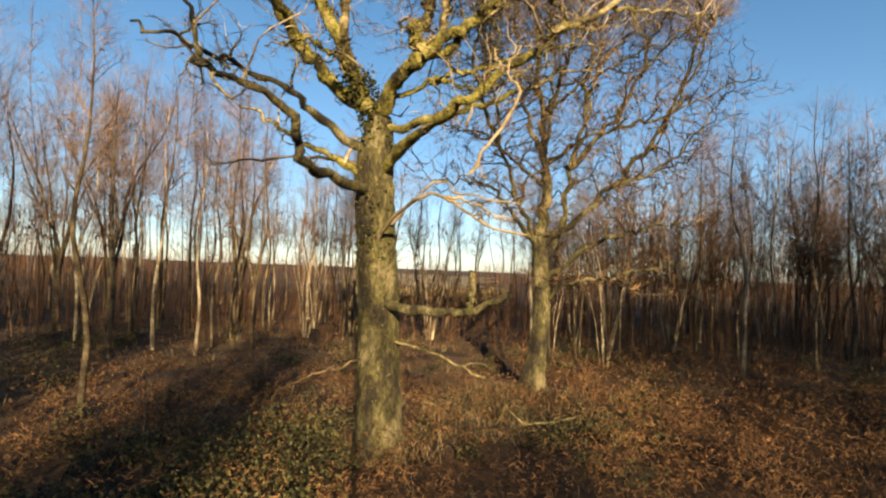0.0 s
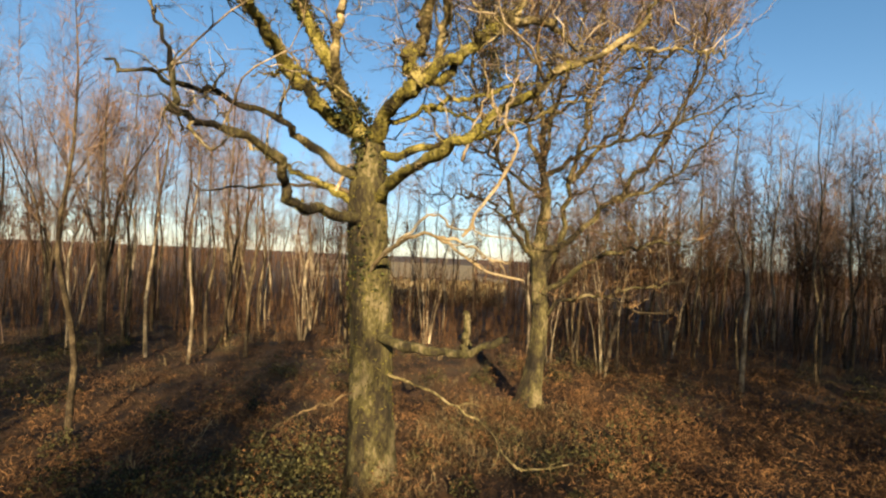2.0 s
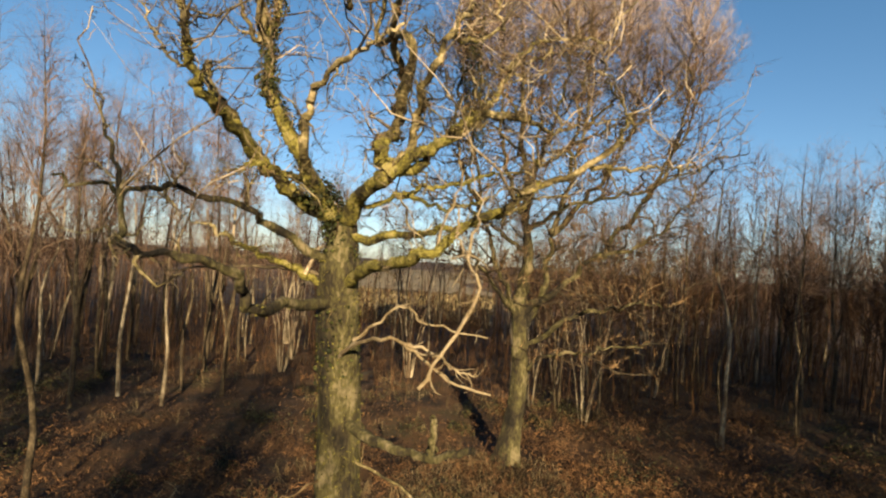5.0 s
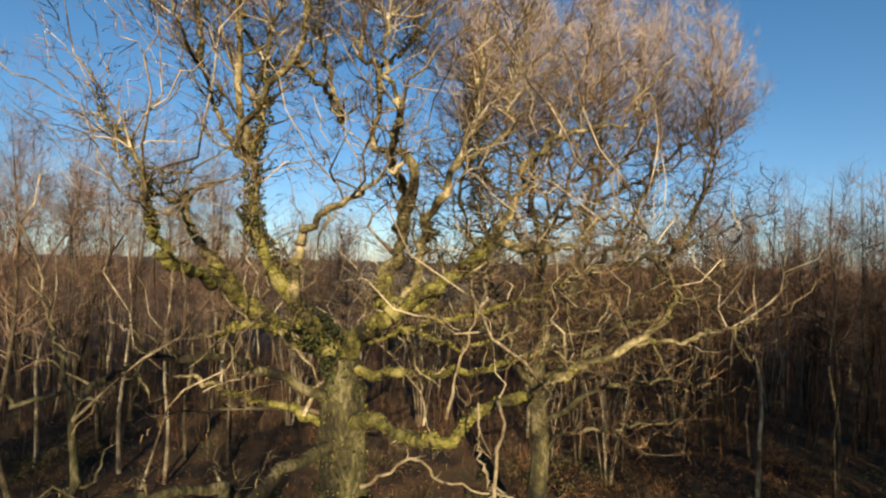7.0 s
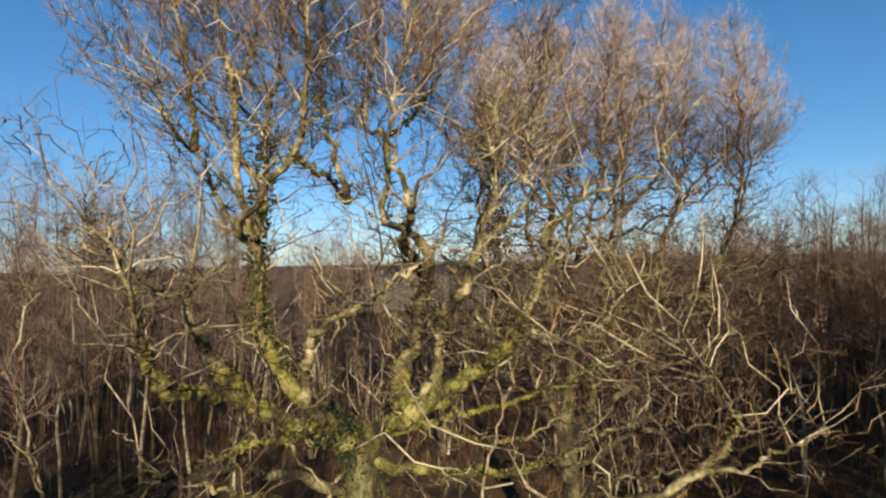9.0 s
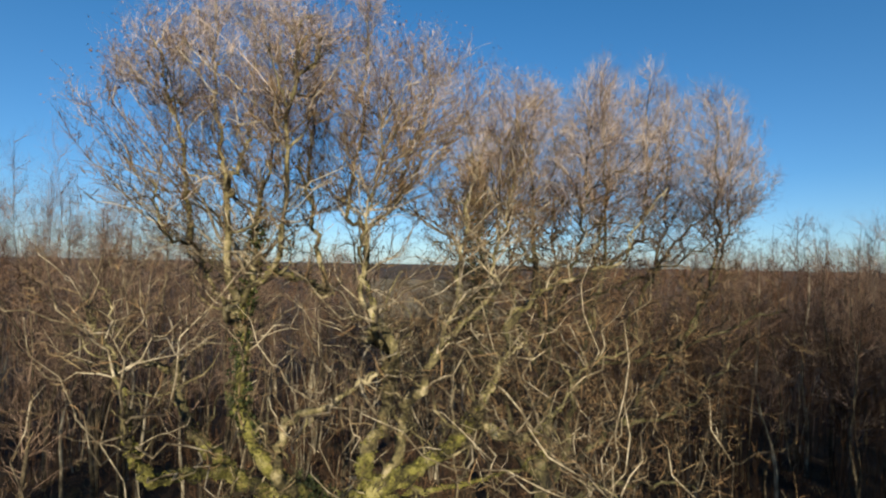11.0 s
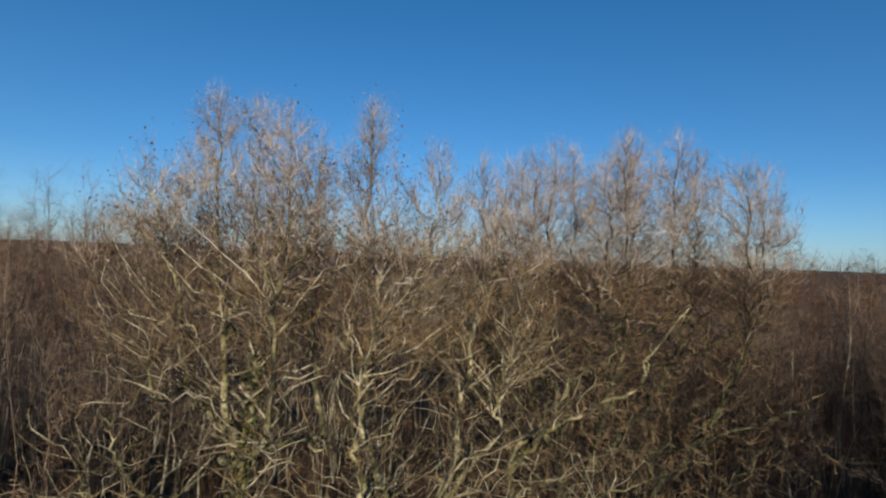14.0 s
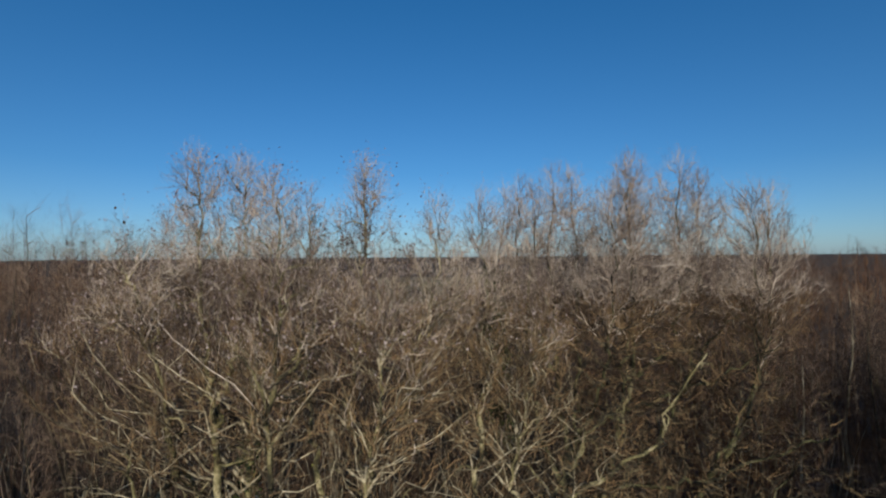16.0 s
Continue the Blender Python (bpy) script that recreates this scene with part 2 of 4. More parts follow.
def trunk_piece(points, radii, flare, n=44, k=30):
    """A trunk with root spurs and a fluted, lumpy skin."""
    line = along(points, n, 0.012)
    r = np.interp(np.linspace(0, 1, n), np.linspace(0, 1, len(radii)), radii)
    pts, quads = strands(line[None], r[None], k)
    pts = pts.reshape(n, k, 3)
    a = 2 * np.pi * np.arange(k) / k
    h = (line[:, 2] - line[0, 2])[:, None]
    swell = 1 + flare * np.exp(-h / 0.45) * (0.7 + 0.5 * np.sin(5 * a + 0.6)[None]) + 0.05 * np.sin(3 * a + 1.7 * h) + 0.04 * np.sin(7 * a - 0.8 * h)
    pts = line[:, None, :] + (pts - line[:, None, :]) * swell[:, :, None]
    return pts.reshape(-1, 3), quads


def knotty(line, radius, k):
    """A limb with burrs and hollows, twice as finely cut as its line."""
    n = 2 * len(line) - 1
    at = np.linspace(0, len(line) - 1, n)
    p = np.stack([np.interp(at, np.arange(len(line)), line[:, c]) for c in range(3)], -1)
    r = np.interp(at, np.arange(len(line)), radius)
    pts, quads = strands(p[None], r[None], k)
    pts = pts.reshape(n, k, 3)
    pts = p[:, None, :] + (pts - p[:, None, :]) * (1 + 0.11 * rng.normal(size=(n, k, 1)).clip(-1.6, 1.6))
    return pts.reshape(-1, 3), quads


# ---- how crowns fill out ----
def cloud(n, centre, size, floor=-99.0, ramp=0.0):
    """Points in a lumpy ellipsoid, thinner towards its floor."""
    p = np.array(centre) + np.array(size) * unit(rng.normal(size=(n, 3))) * rng.random((n, 1)) ** 0.36
    lumps = 0.5 + 0.5 * np.sin(1.1 * p[:, 0] + 1.7 * np.sin(0.9 * p[:, 2])) * np.sin(1.3 * p[:, 1] + 0.8 * p[:, 2])
    thick = np.clip((p[:, 2] - floor) / ramp, 0.1, 1.0) if ramp else 1.0
    return p[(p[:, 2] > floor) & (rng.random(n) < (0.45 + 0.55 * lumps) * thick)]


def colonise(starts, aims, foot, goals, step=0.24, reach=1.5, near=0.34, rounds=60, keep=0.7, up=0.25, wander=0.4, tip=0.0042, sink=-0.1, narrow=0.3):
    """Branches that climb from the starts towards the goals, forking at narrow angles: lines of eight points, and their radii."""
    first = len(starts)
    spot, back, way, kids = [Vector(p) for p in starts], [-1] * first, [Vector(d) for d in aims], [0] * first
    goals = [Vector(g) for g in goals]
    for _ in range(rounds):
        tree = kdtree.KDTree(len(spot))
        for i, p in enumerate(spot):
            tree.insert(p, i)
        tree.balance()
        pull, left = {}, []
        for g in goals:
            some = tree.find_n(g, 5)
            if some[0][2] < near:
                continue
            left.append(g)
            for at, i, far in some:
                if far > reach:
                    break
                v = (g - at) / far
                if v.z > sink and v.dot(way[i]) > (0.05 if i < first else narrow) and kids[i] < 3:
                    pull[i] = pull.get(i, Vector()) + v
                    break
        goals, grown = left, 0
        for i, v in pull.items():
            d = (v.normalized() + keep * way[i] + Vector(rng.normal(0, wander, 3)) + Vector((0, 0, up))).normalized()
            p = spot[i] + d * step * (0.7 + 0.6 * rng.random())
            if tree.find(p)[2] < 0.45 * step:
                continue
            kids[i] += 1
            spot.append(p), back.append(i), way.append(d), kids.append(0)
            grown += 1
        if not grown:
            break
    weight, heir = np.zeros(len(spot)), {}
    for i in range(len(spot) - 1, first - 1, -1):
        weight[i] += kids[i] == 0
        weight[back[i]] += weight[i]
        if back[i] >= first and weight[i] > weight[heir.get(back[i], i)] - 0.5:
            heir[back[i]] = i
    lines, radii = [], []
    for i in range(first, len(spot)):
        if back[i] >= first and heir[back[i]] == i:
            continue
        run = [back[i], i]
        while run[-1] in heir:
            run.append(heir[run[-1]])
        p = np.array([spot[k] for k in run])
        r = tip * np.maximum(weight[run], 1) ** 0.55
        r[0] = r[1] if back[i] >= first else min(r[1] * 1.3, 0.7 * foot[back[i]])
        u, w = np.linspace(0, len(run) - 1, 8), np.arange(len(run))
        line = np.stack([np.interp(u, w, p[:, c]) for c in range(3)], -1)
        line[1:-1] += rng.normal(0, 0.02 + 0.012 * min(len(run), 12) / 4, (6, 3))
        lines.append(line)
        radii.append(np.minimum(np.interp(u, w, r), 0.75 * foot[back[i]] if back[i] < first else 9.0))
    return np.stack(lines), np.stack(radii) * np.linspace(1.0, 0.8, 8)


def steeple(tip, n, wide, tall):
    """Points in a slender pointed crown under a leader's tip."""
    h = rng.random(n) ** 0.8
    a, r = 2 * np.pi * rng.random(n), wide * (1 - h) ** 0.6 * np.sqrt(rng.random(n)) + 0.1
    return tip + np.stack([r * np.cos(a), r * np.sin(a), tall * (h - 0.88)], -1)


def by_size(P, R, many):
    """The stoutest lines, and the rest."""
    order = np.argsort(-R[:, 0] * np.linalg.norm(P[:, -1] - P[:, 0], axis=1))
    return (P[order[:many]], R[order[:many]]), (P[order[many:]], R[order[many:]])


# ---- the great oak ----
def great_oak():
    place = np.array((-1.5, 9.8, 0.0))
    tree = thing("oak_tree", place, "old bare oak with mossy trunk, crooked limbs and fine winter twigs", "tree")
    part("trunk", [trunk_piece(np.array([(0, 0, -0.2), (-0.03, -0.05, 1.2), (-0.1, -0.2, 3.2), (-0.22, -0.4, 5.6), (-0.22, -0.55, 6.8), (-0.2, -0.6, 7.7)]),
                               (0.60, 0.50, 0.46, 0.43, 0.42, 0.26), 0.4)], oak_bark, tree, "thick mossy trunk with root spurs")
    ways, skins = [], []

    def grow(way, r0, r1, skin=moss_bark):
        ways.append((way, r0, r1))
        skins.append(skin)

    # limbs, from the lowest up: way, radius at foot and tip
    # first two limbs: darker oak_bark in place of moss, standing in for shade
    grow([(-1.72, 9.37, 5.96), (-2.33, 8, 6.1), (-2.49, 6.6, 6.07), (-2.53, 6.4, 6.37), (-2.54, 5.8, 6.7), (-2.75, 5.3, 6.84), (-3.03, 5, 6.9), (-3.2, 4.7, 6.96), (-3.47, 4.8, 7.2), (-3.66, 5, 7.76), (-3.93, 5.2, 8.23), (-4.21, 5.4, 8.68)], 0.19, 0.04, oak_bark)
    grow([(-1.71, 9.29, 6.76), (-2.68, 8.8, 7.33), (-3.06, 8.3, 7.61), (-3.25, 8, 7.88), (-3.7, 7.5, 7.91), (-4.1, 7, 8.05), (-4.25, 6.4, 7.91), (-4.16, 5.8, 7.74), (-4.32, 5.6, 7.88), (-4.58, 5.4, 7.75), (-4.8, 5.3, 7.89)], 0.17, 0.03, oak_bark)
    grow([(-1.7, 9.2, 7.7), (-2.54, 8.6, 8.16), (-2.95, 8.2, 8.57), (-3.26, 8, 8.94), (-3.47, 7.8, 9.29), (-3.73, 7.7, 9.66), (-4.23, 8.1, 10.18), (-4.39, 8.3, 10.67)], 0.29, 0.11)
    grow([(-4.31, 8.2, 10.41), (-4.94, 8.3, 10.59), (-5.33, 8.2, 10.97), (-5.67, 8.2, 11.51), (-6.01, 8.3, 12.09)], 0.08, 0.02, lichen_bark)
    grow([(-3.2, 8.04, 8.86), (-3.33, 6.8, 9.32), (-3.37, 6.2, 9.5), (-3.46, 6, 9.88), (-3.39, 5.8, 10.2), (-3.54, 5.9, 10.51)], 0.17, 0.07)
    grow([(-3.45, 5.84, 10.32), (-3.8, 6.1, 10.88), (-4.34, 6.5, 11.28), (-4.61, 6.6, 11.5), (-4.98, 6.9, 11.97)], 0.06, 0.02, lichen_bark)
    grow([(-2.01, 8.98, 7.87), (-2.27, 8, 8.76), (-2.59, 7.8, 9.33), (-2.84, 7.8, 9.84), (-3.06, 8, 10.35), (-3.23, 8.5, 10.87), (-3.41, 8.8, 11.46), (-3.34, 8.9, 12.16), (-3.23, 8.9, 13.16), (-3.06, 8.9, 14.15), (-2.98, 9.0, 15.2), (-3.02, 9.2, 16.4)], 0.27, 0.02)
    grow([(-3.35, 8.7, 11.26), (-3.72, 8.9, 11.42), (-3.87, 8.9, 11.72), (-4.01, 8.6, 12.19), (-4.11, 8.2, 12.79), (-3.73, 7, 12.84), (-3.76, 6.8, 13.13), (-3.91, 6.8, 13.68)], 0.11, 0.025, lichen_bark)
    grow([(-2.15, 8.46, 8.34), (-2.13, 7.5, 9.07), (-2.12, 7.6, 9.54), (-1.96, 7.4, 9.98), (-1.47, 7, 10.26), (-1.03, 6.8, 10.46), (-0.66, 6.8, 10.7), (-0.36, 6.8, 10.92)], 0.18, 0.04, lichen_bark)
    grow([(-1.76, 9.16, 7.73), (-1.05, 8.3, 8.4), (-0.69, 8, 8.67), (-0.78, 7.9, 9.04), (-0.79, 8.2, 9.31), (-0.65, 8.6, 9.6), (-0.6, 8.8, 10.04)], 0.27, 0.15)
    grow([(-0.6, 8.8, 10.04), (-0.66, 9.1, 10.4), (-0.65, 8.8, 10.99), (-0.75, 8, 11.24), (-0.55, 7.2, 11.5), (-0.39, 6.7, 11.69)], 0.18, 0.08, lichen_bark)
    grow([(-0.42, 6.8, 11.65), (-0.66, 7.1, 12.3), (-0.76, 7.2, 12.8), (-0.66, 7.4, 13.5), (-0.59, 7.6, 14.32), (-0.63, 7.8, 14.94)], 0.07, 0.02, lichen_bark)
    grow([(-0.7, 8.01, 8.65), (-0.12, 8, 9.01), (0.32, 8, 9.26), (0.75, 7.9, 9.62), (1.02, 8.1, 9.83), (1.49, 7.8, 9.75), (1.89, 7.8, 9.78)], 0.24, 0.11)
    grow([(1.89, 7.8, 9.78), (2.47, 9, 9.87), (3.16, 10.2, 10.31), (3.72, 10.6, 10.55), (4.46, 10.8, 10.76), (5.06, 11, 10.98)], 0.08, 0.02, lichen_bark)
    grow([(1.02, 8.1, 9.83), (1.19, 8.4, 10.1), (1.33, 8.7, 10.58), (1.65, 9, 10.85), (2.07, 9.4, 11.13)], 0.09, 0.02, lichen_bark)
    grow([(-0.58, 8.01, 8.73), (-0.3, 8.3, 9.16), (-0.22, 8.3, 9.75), (-0.05, 7.8, 10.2), (0.19, 7.3, 10.67), (0.48, 7.6, 11.26), (0.64, 8.2, 12.02), (0.76, 8.8, 12.88), (0.82, 9.4, 13.89)], 0.19, 0.06, lichen_bark)
    grow([(-0.89, 8.17, 8.52), (-0.14, 8.2, 8.88), (0.33, 8, 9.28), (0.74, 7.8, 9.66), (0.99, 8.3, 10.01), (1.35, 8.6, 10.49), (1.61, 8.8, 10.97)], 0.21, 0.05)
    grow([(-1.65, 9.2, 6.45), (-1.1, 8.4, 6.75), (-0.5, 7.4, 6.9), (0.1, 6.5, 7.08), (0.45, 6.4, 7.3), (0.72, 6.4, 7.55), (1.26, 6.2, 7.82), (1.68, 6, 8.13), (1.98, 6, 8.31), (2.53, 6, 8.56), (2.96, 5.9, 8.9)], 0.21, 0.07)
    grow([(2.5, 6, 8.55), (3.23, 6.2, 8.62), (4.01, 6.5, 8.74), (4.55, 6.8, 8.87)], 0.06, 0.02, lichen_bark)
    grow([(2.96, 5.9, 8.9), (3.02, 5.8, 9.28), (2.74, 5.6, 9.54), (2.57, 5.6, 9.92)], 0.05, 0.02, lichen_bark)
    grow([(-1.7, 9.24, 7.3), (-0.57, 8.7, 7.52), (0, 8.4, 7.56), (0.36, 8.3, 7.65), (1.04, 8, 7.82), (1.63, 8, 7.99), (2.14, 8, 8.33), (2.78, 8.2, 8.43)], 0.17, 0.03)
    grow([(-1.61, 8.97, 7.88), (-0.64, 8.6, 8.3), (-0.07, 8.4, 8.23), (0.46, 8.3, 8.09), (1.07, 8.2, 8.21), (1.6, 8.2, 8.52)], 0.10, 0.02)
    grow([(-0.53, 8.56, 8.29), (0.11, 8.5, 8.47), (0.66, 8.5, 8.6), (1.21, 8.5, 8.78), (1.76, 8.6, 8.93), (2.27, 8.8, 9.25), (2.88, 9, 9.39)], 0.09, 0.02)
    grow([(-1.71, 9.33, 6.36), (-2.35, 9.1, 6.54), (-2.81, 9, 6.76), (-3.32, 8.7, 6.99), (-3.7, 8.4, 7.2), (-4, 8.2, 7.44), (-4.38, 8, 7.52)], 0.17, 0.03)
    grow([(-2.15, 8.39, 8.39), (-2.34, 7.6, 8.43), (-2.75, 7.1, 8.51), (-3.04, 7, 8.4), (-3.46, 7, 8.32)], 0.10, 0.02)
    grow([(-3.34, 8.68, 11.22), (-3.35, 8, 11.54), (-2.38, 7, 12.07), (-1.95, 6.7, 12.42), (-1.68, 6.4, 12.89), (-1.6, 6.3, 13.32), (-1.6, 6.3, 13.94), (-1.49, 6.1, 14.43), (-1.4, 6, 14.92), (-1.53, 6.3, 15.35), (-1.73, 6.8, 15.81), (-2.1, 7.6, 16.47), (-2.47, 8.3, 17.18)], 0.10, 0.02, lichen_bark)
    grow([(-1.95, 6.69, 12.43), (-1.72, 7.6, 12.18), (-1.69, 8.4, 11.97)], 0.07, 0.05, lichen_bark)
    grow([(-0.6, 8.8, 10.04), (-0.42, 8.3, 10.6), (-0.34, 7.9, 11.15), (-0.78, 8.6, 11.5), (-1.3, 9.4, 11.74), (-1.17, 9.3, 12.45), (-1.16, 9, 13.17), (-1.44, 9, 13.27), (-1.65, 9.1, 13.68), (-1.59, 9.4, 13.99), (-1.44, 9.6, 14.9), (-1.39, 9.6, 15.6), (-1.31, 9.4, 16.26), (-1.25, 9.2, 16.9), (-1.17, 8.9, 17.42)], 0.17, 0.02, lichen_bark)
    grow([(-1.16, 9, 13.17), (-0.66, 9, 13.52), (-0.45, 9, 13.85), (-0.45, 9.2, 14.37), (-0.26, 9.6, 15.04)], 0.06, 0.02, lichen_bark)
    grow([(0.4, 7.5, 11.1), (0.62, 8.2, 11.35), (0.91, 8.7, 11.6), (1.4, 9.1, 12.01), (1.28, 9.2, 12.39), (1.48, 9.4, 13.11), (1.57, 9.6, 13.64), (1.73, 9.8, 14.29), (1.88, 10, 14.98)], 0.09, 0.02, lichen_bark)
    grow([(1.61, 8.8, 10.97), (1.62, 9.6, 11.42), (2.13, 10.2, 11.82), (2.72, 11, 12.37), (3.16, 11.6, 12.65), (3.88, 12.1, 12.99), (3.95, 12.2, 13.53)], 0.10, 0.02, lichen_bark)
    grow([(1.62, 9.4, 11.3), (2.09, 9.5, 11.9), (2.71, 9.8, 12.2), (3.44, 10.3, 12.46), (4.14, 10.7, 12.64), (4.27, 10.8, 13.1), (4.83, 11, 13.83), (5.23, 11.2, 14.31)], 0.09, 0.02, lichen_bark)
    grow([(-3.57, 8.82, 11.36), (-3.5, 8.3, 12.35), (-3.39, 8, 13.65), (-3.6, 8.2, 14.43), (-3.89, 8.5, 15.27), (-4.07, 8.7, 16.15), (-4.21, 8.9, 16.96), (-4.24, 8.9, 17.69)], 0.12, 0.02, lichen_bark)
    grow([(-4.04, 7.96, 12.8), (-3.88, 7.6, 13.68), (-3.94, 7.5, 14.45), (-4.09, 7.4, 15.21), (-4.24, 7.3, 15.86), (-4.38, 7.3, 16.2)], 0.08, 0.02, lichen_bark)
    grow([(-0.56, 9, 13.68), (-0.3, 9.6, 14.24), (-0.22, 10, 15.17), (-0.06, 10, 16.11), (-0.05, 10, 16.94)], 0.07, 0.02, lichen_bark)
    grow([(-1.69, 8.4, 11.97), (-2.03, 8.8, 12.95), (-2.39, 9.2, 13.98), (-2.42, 9.5, 14.99), (-2.39, 9.5, 16.15), (-2.41, 9.5, 16.97)], 0.09, 0.02, lichen_bark)
    grow([(-3.39, 8, 13.63), (-3.44, 8.6, 14.42), (-3.56, 9.2, 15.31), (-3.64, 9.4, 16.49), (-3.66, 9.5, 17.74)], 0.07, 0.02, lichen_bark)
    P, R = limb_lines(ways, 30, 0.035)
    P = P - place
    limbs = []
    for p, r, skin in zip(P, R, skins):
        limb = part("limb", [knotty(p[:19], r[:19], 12)], skin, tree)
        part("upper_limb", [knotty(p[18:], r[18:], 10)], skin if skin is oak_bark else lichen_bark, limb, "" if skin is oak_bark else "pale lichened bark")
        limbs.append(limb)
    goals = [cloud(11000, (0.3, -1.2, 10.7), (5.5, 5.1, 5.0), 7.4, 5.2), cloud(220, (4.8, -3.2, 9.5), (2.0, 1.8, 1.4))]
    goals = np.concatenate(goals)
    goals = goals[~((goals[:, 2] < 11.0) & (goals[:, 0] < -0.5) & (rng.random(len(goals)) < 0.6))]  # bare low limbs on the shaded side
    aims = unit(np.gradient(P, axis=1)[:, 6:]).reshape(-1, 3)
    P1, R1 = colonise(P[:, 6:].reshape(-1, 3), aims, R[:, 6:].reshape(-1), goals, step=0.2, near=0.25)
    tall = P[:, -1, 2] > 14.5
    spires = np.concatenate([steeple(p[-1], 800, 1.25, 4.6) for p in P[tall]] + [cloud(1700, (-0.5, -1.3, 14.7), (4.4, 3.4, 2.0))])
    P0, R0 = colonise(P[tall][:, 14:].reshape(-1, 3), unit(np.gradient(P[tall], axis=1)[:, 14:]).reshape(-1, 3), R[tall][:, 14:].reshape(-1), spires, step=0.2, near=0.22, up=0.6, wander=0.26)
    P1, R1 = np.concatenate([P1, P0]), np.concatenate([R1, R0])
    (Pb, Rb), (P1, R1) = by_size(P1, R1, 280)
    for p, r in zip(Pb, Rb):
        part("bough", [strands(p[None], r[None], 6)], branch_bark, nearest(limbs, P, p[0]))
    stout = R1[:, 0] > 0.007
    part("branchwork", [strands(P1[stout], R1[stout], 4)], branch_bark, tree, "crooked pale grey branches", kind="stuff")
    # branches above about 15 m take the colour paled for sunlight
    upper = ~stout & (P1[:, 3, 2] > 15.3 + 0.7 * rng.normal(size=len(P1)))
    low = ~stout & ~upper
    part("branchwork", [slivers(P1[low], R1[low])], stem_bark, tree, "thin grey-brown branches", kind="stuff")
    part("branchwork", [slivers(P1[upper], R1[upper])], top_twigs, tree, "thin treetop branches, paled for sunlight", kind="stuff")
    P1, R1 = np.concatenate([Pb, P1]), np.concatenate([Rb, R1])
    top = P1[:, -1, 2] > 14.2 + 0.9 * rng.normal(size=len(P1))
    P2, R2 = (np.concatenate(w) for w in zip(
        sprout(P1[top], R1[top], 9500, 0.38, 0.0047, lo=0.1, angle=0.6, up=0.26, wander=0.24, steps=3),
        sprout(P0, R0, 5500, 0.34, 0.0045, lo=0.3, angle=0.55, up=0.28, wander=0.24, steps=3),
        sprout(P1[~top], R1[~top], 3400, 0.36, 0.0054, lo=0.1, angle=0.85, up=0.10, wander=0.34, steps=3)))
    P3, R3 = sprout(P2, R2, 70000, 0.26, 0.0044, lo=0.1, angle=0.6, up=0.22, wander=0.22, steps=2)
    P4, R4 = sprout(P3, R3, 90000, 0.15, 0.0036, lo=0.1, angle=0.55, up=0.15, wander=0.2, steps=1)
    P3, R3 = thin_low(P3, R3, 15.0, 0.28)
    P4, R4 = thin_low(P4, R4, 15.0, 0.16)
    # twigs above about 15.6 m also switch to the sun-paled colour
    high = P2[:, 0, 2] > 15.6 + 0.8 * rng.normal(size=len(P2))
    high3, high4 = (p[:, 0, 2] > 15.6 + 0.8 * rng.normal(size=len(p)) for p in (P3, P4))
    part("crown", [slivers(P2[~high], R2[~high]), slivers(P3[~high3], R3[~high3]), slivers(P4[~high4], R4[~high4])], twig_bark, tree, "fine pale brown twigs", kind="stuff")
    part("treetop", [slivers(P2[high], R2[high]), slivers(P3[high3], R3[high3]), slivers(P4[high4], R4[high4])], top_twigs, tree, "fine reddish treetop twigs, paled for sunlight", kind="stuff")
    part("bud_foliage", [leaves(P4[(rng.random(len(P4)) < 0.25) & (P4[:, -1, 2] > 14.5)][:, -1], 0.032)], bud, tree, "dark red winter buds", False, "stuff")
    part("withered_foliage", [leaves(P4[rng.random(len(P4)) < 0.02][:, -1], 0.045)], dead_leaf, tree, "few withered brown leaves", False, "stuff")
    K1, J1 = sprout(P, R, 330, 0.95, 0.021, lo=0.12, angle=1.15, up=0.10, wander=0.5, steps=8, shrink=0.5)
    K2, J2 = sprout(K1, J1, 2600, 0.30, 0.008, lo=0.15, angle=0.9, up=0.08, wander=0.45, steps=4)
    for p, r in zip(K1, J1):
        part("spur", [strands(p[None], r[None], 5)], lichen_bark, nearest(limbs, P, p[0]))
    K3, J3 = sprout(K2, J2, 7000, 0.14, 0.0045, lo=0.15, angle=0.8, up=0.08, wander=0.3, steps=2)
    part("spur_twig", [strands(K2, J2, 3), slivers(K3, J3)], dark_bark, tree, "short crooked twigs along the limbs", kind="stuff")
    tufts = []
    mossy = np.array([skin is moss_bark for skin in skins])
    for lines, radii, far, count in ((P[mossy], R[mossy], 24.0, 13000), (P[~mossy], R[~mossy], 7.0, 3000)):
        who, f = rng.integers(0, len(lines), count), far * rng.random(count)
        i = f.astype(int)
        w = (f - i)[:, None]
        skin = radii[who, i] * (0.92 + 0.22 * rng.random(count))
        tufts.append(lines[who, i] * (1 - w) + lines[who, i + 1] * w + unit(rng.normal(size=(count, 3)) + np.array((0, 0, 0.4))) * skin[:, None])
    a, h = 2 * np.pi * rng.random(3000), 0.2 + 7.0 * rng.random(3000)
    bole = along([(0, 0, -0.2), (-0.03, -0.05, 1.2), (-0.1, -0.2, 3.2), (-0.22, -0.4, 5.6), (-0.2, -0.6, 7.7)], 40)
    middle = np.stack([np.interp(h, bole[:, 2], bole[:, c]) for c in range(3)], -1)
    tufts.append(middle + (0.5 - 0.012 * h + 0.04 * rng.random(3000))[:, None] * np.stack([np.cos(a), np.sin(a), 0 * a], -1))
